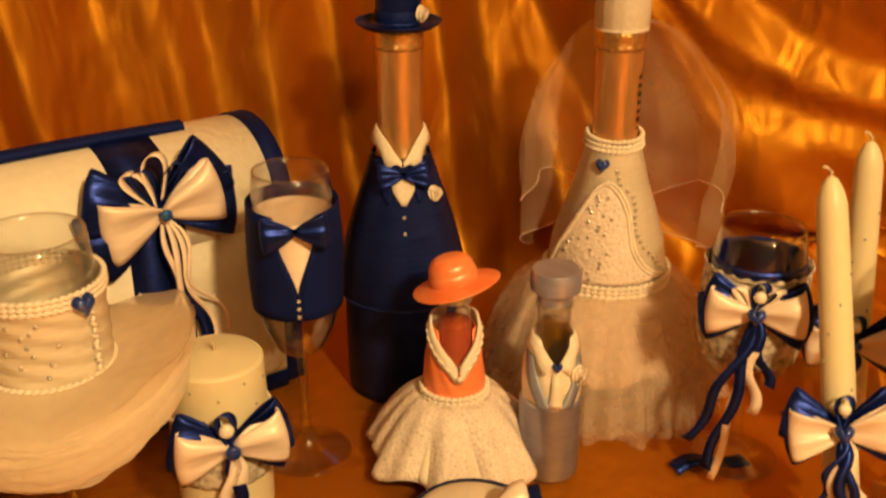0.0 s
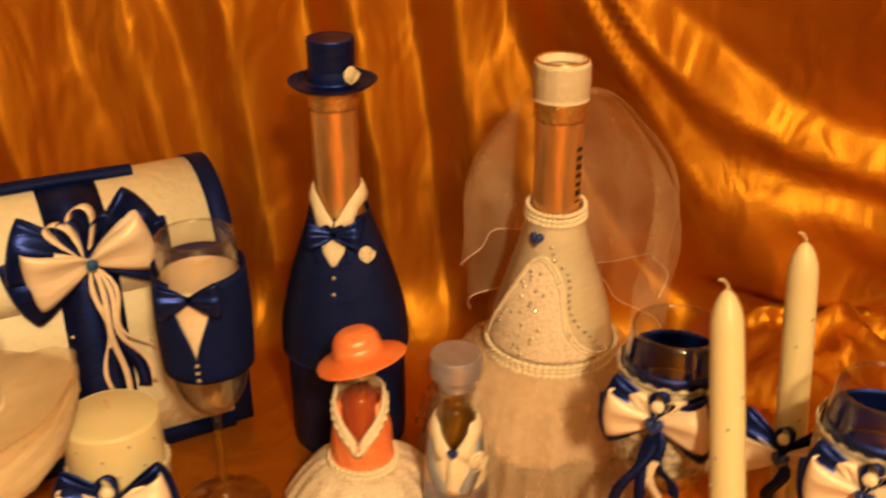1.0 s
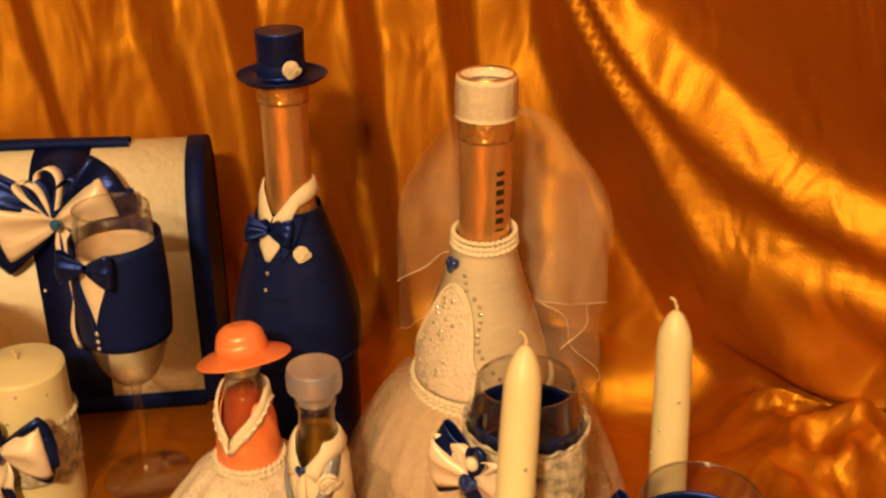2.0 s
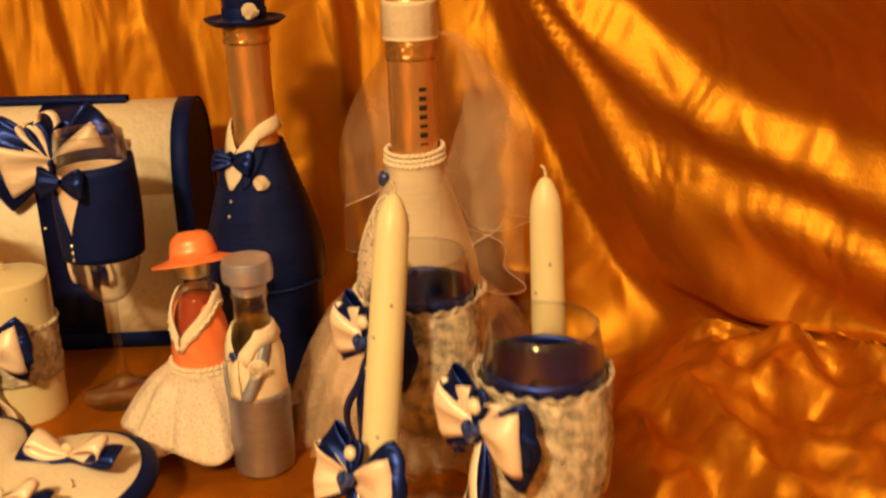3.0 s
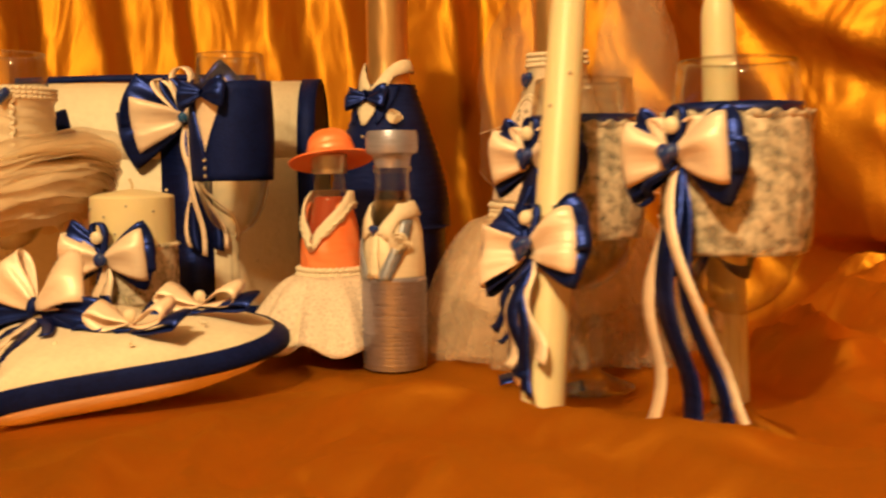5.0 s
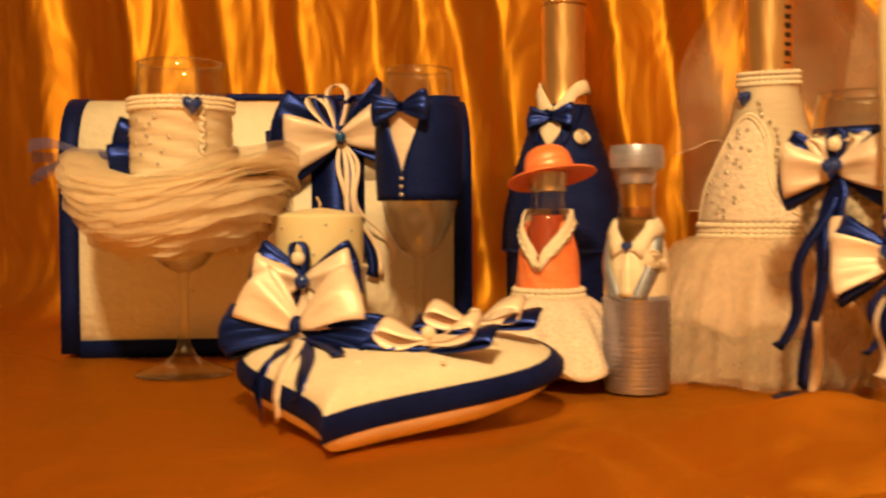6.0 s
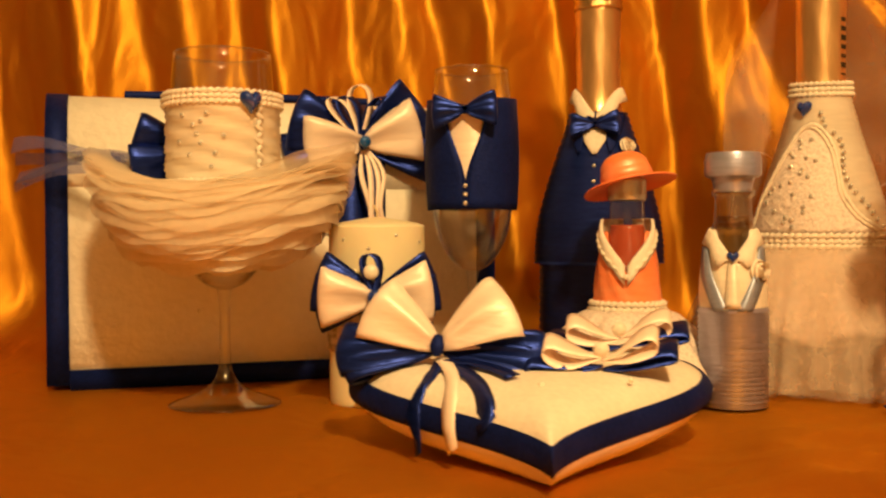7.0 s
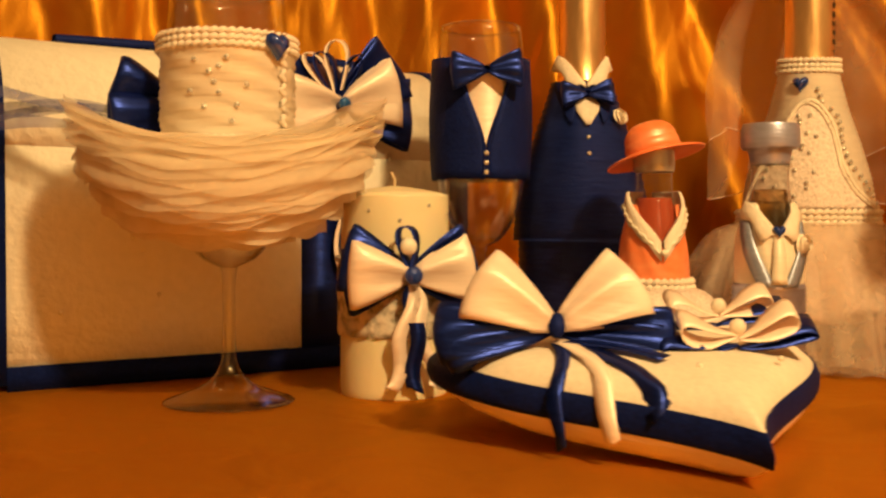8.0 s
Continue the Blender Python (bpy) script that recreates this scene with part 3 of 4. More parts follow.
def groom_bottle():
    g = thing("groom_bottle", pose(-0.042, 0.738, 0, 0, 0, 6), "wine bottle dressed in a navy satin suit with top hat", "bottle")
    sparkling_bottle(g)
    suit = wound(smooth_profile([(0.0475, 0.001), (0.0495, 0.006), (0.0502, 0.04), (0.0502, 0.098)], 3), 0.006, 0.0013)
    band(g, "trousers", NAVY_WRAP, suit, "wound navy satin lower part")
    coat = wound(smooth_profile([(0.0545, 0.096), (0.0538, 0.115), (0.0510, 0.135), (0.0440, 0.162), (0.0355, 0.188), (0.0275, 0.212), (0.0220, 0.232)], 4), 0.006, 0.0013)
    band(g, "jacket", NAVY_WRAP, [c for c in coat if c[1] < 0.2245], "wound navy satin jacket")
    for side in (-1, 1):
        rows = []
        for i in range(12):
            u = i / 11
            z = 0.222 - 0.034 * u
            r = 0.0262 + 0.0118 * u
            a0, a1 = radians(side * (10 + 8 * u)), radians(side * (60 - 40 * u))
            rows.append([((r + 0.0012) * math.sin(a0 + (a1 - a0) * k / 5), -(r + 0.0012) * math.cos(a0 + (a1 - a0) * k / 5), z) for k in range(6)])
        part("lapel", grid(rows), NAVY_MATT, g, "navy lapel", 0.0008)
        part("collar", collar_half(side, lerp_table(((0.196, 0.0335), (0.212, 0.0285), (0.232, 0.0225), (0.246, 0.0195))), 0.2465, 0.026, 0.008, 0.013), WHITE, g, "pointed ivory shirt collar", 0.001)
    shirt = grid([[((0.004 + 0.007 * (1 - abs(2 * u - 0.7))) * v, -(0.0305 + 0.0085 * u), 0.209 - 0.022 * u) for v in (-1, -0.4, 0.4, 1)] for u in (0, 0.25, 0.5, 0.75, 1)])
    part("shirt_front", shirt, WHITE, g, "ivory satin shirt front", 0.001)
    bow_tie(g, on_body(0, 0.0315, 0.2110, -18), 0.021)
    for k, z in enumerate((0.190, 0.177, 0.164)):
        part("button", bead(0.0018, on_body(0, 0.0365 + 0.0042 * k, z), 0.7, None, 10), STONE, g)
    part("buttonhole_rose", rose(0.0075, on_body(42, 0.0385, 0.194, -20)), WHITE, g, "cream ribbon rose")
    hat = part("top_hat", turned(smooth_profile([(0.0001, 0.366), (0.016, 0.366), (0.0188, 0.365), (0.0185, 0.350), (0.0190, 0.334), (0.0215, 0.331)], 4), 40, None, None, None, False), NAVY, g, "navy satin top hat")
    brim = [(0.019, 0.3315), (0.027, 0.3292), (0.033, 0.3305), (0.0352, 0.333), (0.0345, 0.3312), (0.027, 0.3268), (0.019, 0.328)]
    part("brim", turned(smooth_profile(brim, 3), 48, None, lambda a, i: 0.0004 * math.sin(3 * a), None, False), NAVY, hat)
    part("hat_band", turned([(0.0192, 0.332), (0.0196, 0.334), (0.0194, 0.341), (0.0188, 0.342)], 40, None, None, None, False), NAVY_MATT, hat)
    part("hat_rose", rose(0.0075, on_body(52, 0.0215, 0.3405)), WHITE, hat, "cream ribbon rose on the hat")
    return g


def net_skirt(parent, name, mat, r0, z0, r1, z1, folds, depth, seed, label="", rows_n=14, power=0.8, jag=0.004, seg=180, solid=0.0):
    """A gathered skirt: a flared sheet with many uneven folds."""
    rng = random.Random(seed)
    p = [rng.uniform(0, 6.28) for _ in range(4)]
    rows = []
    for i in range(rows_n):
        u = i / (rows_n - 1)
        row = []
        for k in range(seg):
            a = 2 * math.pi * k / seg
            w = math.sin(folds * a + p[0] + 0.8 * math.sin(3 * a + p[1])) + 0.5 * math.sin(folds * 1.63 * a // 1 * 0 + folds * 2 * a + p[2] + 1.3 * math.sin(2 * a))
            r = r0 + (r1 - r0) * u ** power + depth * u ** 0.8 * w
            z = z0 + (z1 - z0) * u + jag * u * math.sin(7 * a + p[3]) + 0.5 * jag * u * w
            row.append((r * math.cos(a), r * math.sin(a), max(0.001, z)))
        rows.append(row)
    return part(name, grid(rows, True), mat, parent, label, solid)


def braid(parent, name, r, z, mat, count=70, thick=0.0022, tilt=None, label=""):
    """A ring of twisted braid."""
    pts = []
    n = count * 4
    for k in range(n + 1):
        a = 2 * math.pi * k / n + math.pi
        q = r + thick * 0.3 * math.cos(count * a)
        pts.append((q * math.sin(a), -q * math.cos(a), z + thick * 0.32 * math.sin(count * a) + (tilt(a) if tilt else 0)))
    return part(name, tube(pts, thick * 0.75, 6), mat, parent, label)


def bride_radius(z):
    pts = ((0.110, 0.0515), (0.125, 0.0505), (0.145, 0.0475), (0.172, 0.0395), (0.200, 0.0300), (0.225, 0.0235), (0.245, 0.0225))
    for (z0, r0), (z1, r1) in zip(pts, pts[1:]):
        if z <= z1:
            return r0 + (r1 - r0) * max(0, (z - z0) / (z1 - z0))
    return 0.0225


def bride_bottle():
    b = thing("bride_bottle", pose(0.138, 0.738, 0, 0, 0, 0), "wine bottle dressed as a gown in ivory ribbon, lace and tulle", "bottle")
    sparkling_bottle(b)
    prof = wound([(bride_radius(z), z) for z in (0.108, 0.125, 0.145, 0.16, 0.172, 0.185, 0.2, 0.212, 0.225, 0.234)], 0.0042, 0.0009)
    band(b, "bodice", IVORY, prof, "wound ivory ribbon bodice")
    band(b, "underskirt", IVORY, smooth_profile([(0.0490, 0.034), (0.050, 0.05), (0.0505, 0.11)], 4), "cream satin underskirt")
    for k in range(3):
        braid(b, "neck_braid", 0.0238 - 0.0004 * k, 0.231 + 0.0042 * k, PEARL if k == 1 else WHITE, 34, 0.0022, lambda a: 0.004 * abs(math.sin(a / 2)) ** 2 - 0.002)
    for k in range(4):
        braid(b, "waist_braid", 0.0535 + 0.0008 * (k % 2), 0.1060 + 0.0042 * k, WHITE, 60, 0.0027)
    # lace panel with a scrolled edge: (degrees from the front, height)
    rise = ((62, 0.120), (45, 0.124), (28, 0.134), (17, 0.150), (15, 0.166), (12, 0.182), (2, 0.196), (-14, 0.203))
    fall = ((-14, 0.203), (-30, 0.199), (-42, 0.186), (-54, 0.166), (-66, 0.145), (-78, 0.122))
    right, left = lerp_table([(z, d) for d, z in rise]), lerp_table([(z, d) for d, z in reversed(fall)])
    rows = []
    for i in range(24):
        z = 0.121 + 0.081 * i / 23
        lo, hi = left(z), right(z)
        rows.append([((bride_radius(z) + 0.0018) * math.sin(radians(lo + (hi - lo) * k / 12)), -(bride_radius(z) + 0.0018) * math.cos(radians(lo + (hi - lo) * k / 12)), z) for k in range(13)])
    part("lace_panel", grid(rows), LACE, b, "ivory lace overlay", 0.0008)
    for off in (0.0, 0.0032):
        curl = []
        for i, (d, z) in enumerate(smooth_profile(rise + fall[1:], 8)):
            q = bride_radius(z) + 0.0024
            curl.append((q * math.sin(radians(d) + off / q * 0.7), -q * math.cos(radians(d) + off / q * 0.7), z + off * 0.6 + 0.0006 * math.sin(i * 2.4)))
        part("scroll_braid", tube(curl, 0.0015, 6), WHITE, b, "scrolled ivory braid")
    rng = random.Random(11)
    for k in range(44):
        if k < 26:
            u = (k + rng.random()) / 26
            z = 0.124 + 0.072 * u
            a = left(z) + (right(z) - left(z)) * rng.uniform(0.12, 0.7)
        else:
            u = (k - 26) / 17
            z = 0.214 - 0.088 * u
            a = right(z) + 14 + 6 * math.sin(9 * u)
        part("rhinestone", bead(0.0019, on_body(a, bride_radius(z) + 0.0030, z), 0.6, None, 6), STONE, b)
    part("heart_stone", heart_stone(0.0062, on_body(-26, 0.0275, 0.2175, -10)), BLUE_STONE, b, "heart-shaped blue stone")
    net_skirt(b, "lace_skirt", LACE, 0.0545, 0.106, 0.084, 0.043, 13, 0.0045, 3, "short gathered lace skirt", 12, 0.7, 0.004, 180, 0.0006)
    for k, (r1, z1, d) in enumerate(((0.086, 0.004, 0.005), (0.098, 0.002, 0.007), (0.106, 0.006, 0.008), (0.112, 0.003, 0.008))):
        net_skirt(b, "tulle_layer", TULLE, 0.054, 0.107 + 0.0015 * k, r1, z1, 11 + 2 * k, d, 20 + k, "full ivory tulle skirt", 18, 0.42, 0.003)
    cap = part("cap", turned(wound([(0.0212, 0.327), (0.0218, 0.342), (0.0212, 0.356)], 0.0035, 0.0008) + [(0.0185, 0.3565), (0.018, 0.350)], 40, None, lambda a, i: 0.0004 * math.sin(24 * a), None, False), WHITE, b, "wound ivory braid cap, open at the top")
    part("cap_ring", turned([(0.0195, 0.354), (0.0205, 0.357), (0.0192, 0.358), (0.0185, 0.355)], 36, None, None, None, False), FOIL, cap, "")
    # the veil: gathered at the cap, falling round the back and sides
    for layer, (w0, w1, z1, seed) in enumerate(((118, 88, 0.150, 1), (104, 74, 0.185, 5))):
        rows = []
        for i in range(26):
            u = i / 25
            row = []
            for k in range(57):
                v = k / 28 - 1
                spread = w0 * (0.55 + 0.45 * math.sin(min(1, u * 1.4) * math.pi / 2))
                a = radians(180 + spread * v - 14)
                flare = math.sin(min(1, u * 1.25) * math.pi * 0.62)
                r = 0.0225 + (0.060 + 0.018 * abs(v)) * (1 - 0.38 * max(0.0, v)) * flare + 0.006 * u * math.sin(9 * v + seed) + 0.004 * u * math.sin(17 * v + 3 * u)
                z = 0.330 + 0.006 * math.sin(math.pi * min(1, u * 4)) - (0.330 - z1) * u ** 1.25 + 0.014 * u * math.sin(5 * v + seed) - 0.02 * u * (1 - abs(v))
                row.append((r * math.sin(a), -r * math.cos(a), z))
            rows.append(row)
        veil = part("veil", grid(rows), VEIL, b, "sheer ivory tulle veil")
        part("veil_hem", tube([Vector(p) for p in rows[-1]], 0.0004, 5), CREAM, veil, "")
    # printed letters of the label as plain bars
    for k in range(7):
        bm = bmesh.new()
        bmesh.ops.create_cube(bm, size=1, matrix=on_body(62, 0.0191, 0.246 + 0.0072 * k) @ Matrix.Diagonal((0.0062, 0.0006, (0.0012, 0.0040, 0.0028, 0.0034, 0.0042, 0.0036, 0.0030)[k], 1)))
        part("print_bar", bm, INK, b, "", 0, False)
    return b


groom_bottle()
bride_bottle()


def small_bottle(parent, drink, level):
    body = smooth_profile([(0.015, 0.002), (0.0205, 0.003), (0.0215, 0.02), (0.0215, 0.085), (0.0205, 0.100), (0.0150, 0.122), (0.0128, 0.135), (0.0125, 0.152)], 5)
    part("bottle", turned(body, 36, None, None, None, False), GLASS, parent, "clear glass miniature bottle")
    if drink:
        part("drink", turned([(max(0.001, r - 0.0015), z) for r, z in body if z < level], 30), drink, parent, "drink inside")
    part("neck_ring", turned([(0.0125, 0.146), (0.0145, 0.1475), (0.0145, 0.1505), (0.0128, 0.152)], 30, None, None, None, False), GLASS, parent, "")


def lady_bottle():
    p = thing("lady_bottle", pose(0.004, 0.612, 0, 0, 0, 8), "miniature bottle in a coral bodice, lace skirt and coral hat", "bottle")
    small_bottle(p, DRINK_RED, 0.128)
    part("bodice", open_top((0.068, lerp_table(((0.068, 0.0245), (0.08, 0.0238), (0.09, 0.0230), (0.10, 0.0218), (0.112, 0.0192), (0.124, 0.0158)))), 0.094, 0.123, 10, 62, 0.0005), CORAL, p, "coral satin bodice", 0.0008)
    for side in (-1, 1):
        rows = []
        for i in range(18):
            u = i / 17
            a = side * radians(2 + 168 * u)
            zc = 0.092 + 0.034 * min(1, u * 1.9) ** 0.8
            rc = 0.0245 - 0.0065 * min(1, u * 1.9)
            rows.append([((rc + o) * math.sin(a), -(rc + o) * math.cos(a), zc + h) for o, h in ((-0.001, 0.006), (0.0010, 0.0055), (0.0016, 0.001), (0.0022, -0.003), (0.0026, -0.0075 - 0.0012 * math.sin(40 * u)))])
        part("neckline_lace", grid(rows), WHITE, p, "ivory ribbon neckline", 0.0006)
        pts = [(0.0262 - 0.0055 * min(1, u * 1.9)) for u in [k / 40 for k in range(41)]]
        chain = []
        for k, q in enumerate(pts[:28]):
            u = k / 40
            a = side * radians(2 + 168 * u)
            chain.append(((q + 0.0008 * math.sin(k * 2)) * math.sin(a), -(q + 0.0008 * math.sin(k * 2)) * math.cos(a), 0.088 + 0.034 * min(1, u * 1.9) ** 0.8 + 0.0008 * math.cos(k * 2)))
        part("neckline_braid", tube(chain, 0.0013, 6), PEARL, p, "")
    part("pearl", bead(0.0022, on_body(0, 0.0285, 0.0905)), PEARL, p)
    braid(p, "waist_braid", 0.0262, 0.0705, WHITE, 34, 0.0026)
    braid(p, "waist_braid", 0.0268, 0.0665, WHITE, 34, 0.0024)
    net_skirt(p, "skirt", LACE, 0.0258, 0.0665, 0.0700, 0.014, 7, 0.0060, 8, "gathered ivory lace skirt", 14, 0.6, 0.006, 160, 0.0008)
    net_skirt(p, "petticoat", WHITE, 0.0250, 0.0650, 0.0600, 0.013, 9, 0.0040, 8, "", 12, 0.6, 0.004, 120, 0.0006)
    part("screw_cap", turned(smooth_profile([(0.0128, 0.1460), (0.0138, 0.1465), (0.0140, 0.158), (0.0125, 0.1615), (0.0005, 0.162)], 3), 32), STONE_CAP, p, "silver screw cap")
    m = pose(0.001, 0.002, 0.1565, -9, -13, 0)
    hat = part("hat", turned(smooth_profile([(0.0001, 0.024), (0.010, 0.0235), (0.0165, 0.018), (0.0185, 0.010), (0.0190, 0.003)], 5), 40, m, None, None, False), CORAL, p, "coral satin sun hat")
    part("brim", turned(smooth_profile([(0.0185, 0.004), (0.026, 0.002), (0.0335, 0.0), (0.0345, -0.0012), (0.033, -0.0016), (0.026, 0.0002), (0.012, 0.002)], 4), 48, m, lambda a, i: 0.0012 * math.sin(3 * a + 1) * min(1, i / 8), None, False), CORAL, hat)
    part("hat_band", turned([(0.0190, 0.003), (0.0196, 0.004), (0.0190, 0.010), (0.0184, 0.011)], 36, m, None, None, False), CORAL, hat)
    return p


def gent_bottle():
    p = thing("gent_bottle", pose(0.080, 0.600, 0, 0, 0, 4), "miniature bottle in grey ribbon suit, ivory shirt and grey hat", "bottle")
    small_bottle(p, None, 0.0)
    part("drink", turned(smooth_profile([(0.019, 0.004), (0.0198, 0.085), (0.0188, 0.10), (0.0130, 0.122), (0.0112, 0.133)], 4), 30), clear_glass("pale_spirit", (0.80, 0.66, 0.45)), p, "pale spirit inside")
    band(p, "trousers", GREY_WRAP, wound(smooth_profile([(0.0215, 0.001), (0.0228, 0.005), (0.0232, 0.04), (0.0234, 0.070)], 3), 0.0036, 0.0014), "wound grey satin trousers")
    part("shirt", open_top((0.066, lerp_table(((0.066, 0.0226), (0.085, 0.0226), (0.10, 0.0216), (0.114, 0.0182), (0.126, 0.0148)))), 0.102, 0.124, 8, 50, 0.0004), IVORY, p, "cream satin shirt", 0.0008)
    for side in (-1, 1):
        part("collar", collar_half(side, lerp_table(((0.085, 0.0230), (0.10, 0.0220), (0.114, 0.0185), (0.126, 0.0150))), 0.1255, 0.021, 0.007, 0.013), WHITE, p, "pointed ivory collar", 0.0008)
        rows = []
        for i in range(14):
            u = i / 13
            z = 0.112 - 0.044 * u
            r = 0.0195 + 0.0045 * min(1, u * 2)
            a = side * radians(68 - 50 * u)
            rows.append([((r + 0.0012) * math.sin(a + d), -(r + 0.0012) * math.cos(a + d), z) for d in (-0.22, 0, 0.22)])
        part("lapel", grid(rows), GREY, p, "grey satin lapel", 0.0008)
    tie = [[(0.0045 * v * (0.6 + 0.6 * u), -(0.0215 + 0.0035 * min(1, 2 * u)), 0.106 - 0.036 * u) for v in (-1, 0, 1)] for u in [k / 8 for k in range(9)]]
    part("cravat", grid(tie), IVORY, p, "cream cravat", 0.0012)
    part("stone", heart_stone(0.0042, on_body(0, 0.0228, 0.1045)), BLUE_STONE, p, "small blue stone")
    part("buttonhole_rose", rose(0.0085, on_body(46, 0.0235, 0.096)), WHITE, p, "cream ribbon rose")
    hat = part("hat", turned(smooth_profile([(0.0001, 0.1772), (0.0160, 0.1772), (0.0184, 0.1762), (0.0188, 0.170), (0.0186, 0.162)], 4) + [(0.0176, 0.1600), (0.0150, 0.1602), (0.0135, 0.155), (0.0128, 0.150)], 40, None, None, None, False), GREY_WRAP, p, "grey ribbon-covered cap")
    part("cap_band", turned([(0.0190, 0.161), (0.0194, 0.164), (0.0194, 0.172), (0.0189, 0.1745)], 40, None, None, None, False), GREY_WRAP, hat)
    return p


lady_bottle()
gent_bottle()


# ---- the glasses ----
def stemmed(parent, bowl, foot_r, stem_top, liquid=None):
    prof = [(foot_r, 0.0012), (foot_r, 0.0025), (foot_r * 0.75, 0.006), (foot_r * 0.38, 0.012), (0.0062, 0.022), (0.0042, 0.036), (0.0038, stem_top - 0.012), (0.0052, stem_top)]
    part("foot", turned(smooth_profile(prof, 4) , 44), GLASS, parent, "clear glass foot and stem")
    outer = smooth_profile([(0.0052, stem_top)] + bowl, 5)
    inner = [(max(0.0005, r - 0.0011), z) for r, z in outer if z > stem_top + 0.004]
    part("bowl", turned(outer + list(reversed(inner)), 48, None, None, None, False), GLASS, parent, "clear glass bowl")
    part("rim", turned([(bowl[-1][0] - 0.0012, bowl[-1][1]), (bowl[-1][0] - 0.0005, bowl[-1][1] + 0.0007), (bowl[-1][0] + 0.0002, bowl[-1][1]), (bowl[-1][0] - 0.0005, bowl[-1][1] - 0.0006), (bowl[-1][0] - 0.0012, bowl[-1][1])], 48, None, None, None, False), GLASS, parent)


def gent_flute():
    f = thing("gent_flute", pose(-0.117, 0.617, 0, 0, 0, 10), "champagne flute dressed in a navy waistcoat with bow tie", "glass", "flutes of the couple")
    stemmed(f, [(0.016, 0.100), (0.0255, 0.116), (0.0310, 0.14), (0.0330, 0.175), (0.0320, 0.21), (0.0285, 0.248)], 0.036, 0.093)
    # waistcoat with a v-shaped opening in front
    rows = []
    for i in range(14):
        u = i / 13
        z = 0.140 + 0.082 * u
        r = 0.0325 + 0.0018 * math.sin(math.pi * u)
        opening = radians(26) * smoothstep(0.18, 0.95, u) + 0.01
        row = []
        for k in range(53):
            a = opening + (2 * math.pi - 2 * opening) * k / 52
            lift = 0.004 * math.sin(a / 2) if i == 13 else 0
            row.append(((r + 0.0016) * math.sin(a), -(r + 0.0016) * math.cos(a), z + lift))
        rows.append(row)
    part("waistcoat", grid(rows), NAVY_MATT, f, "navy waistcoat", 0.0014)
    rows = [[((0.0328) * math.sin(radians(30) * v), -(0.0330) * math.cos(radians(30) * v), 0.150 + 0.066 * u) for v in (-1, -0.6, -0.2, 0.2, 0.6, 1)] for u in [k / 8 for k in range(9)]]
    part("shirt_front", grid(rows), CREAM, f, "cream satin shirt front", 0.0008)
    for side in (-1, 1):
        edge = []
        for i in range(20):
            u = i / 19
            a = side * (radians(26) * smoothstep(0.18, 0.95, u) + 0.03)
            edge.append((0.0352 * math.sin(a), -0.0352 * math.cos(a), 0.142 + 0.078 * u))
        part("waistcoat_edge", tube(edge, 0.0014, 6), NAVY, f, "")
    band(f, "lining", CREAM, smooth_profile([(0.0290, 0.145), (0.0312, 0.17), (0.0305, 0.205), (0.0300, 0.216)], 3), "cream lining seen through the glass")
    bow_tie(f, on_body(0, 0.0355, 0.2135), 0.0245)
    for k, z in enumerate((0.1445, 0.1510, 0.1575)):
        part("button", bead(0.0018, on_body(0, 0.0362, z), 0.7, None, 10), STONE, f)
    return f


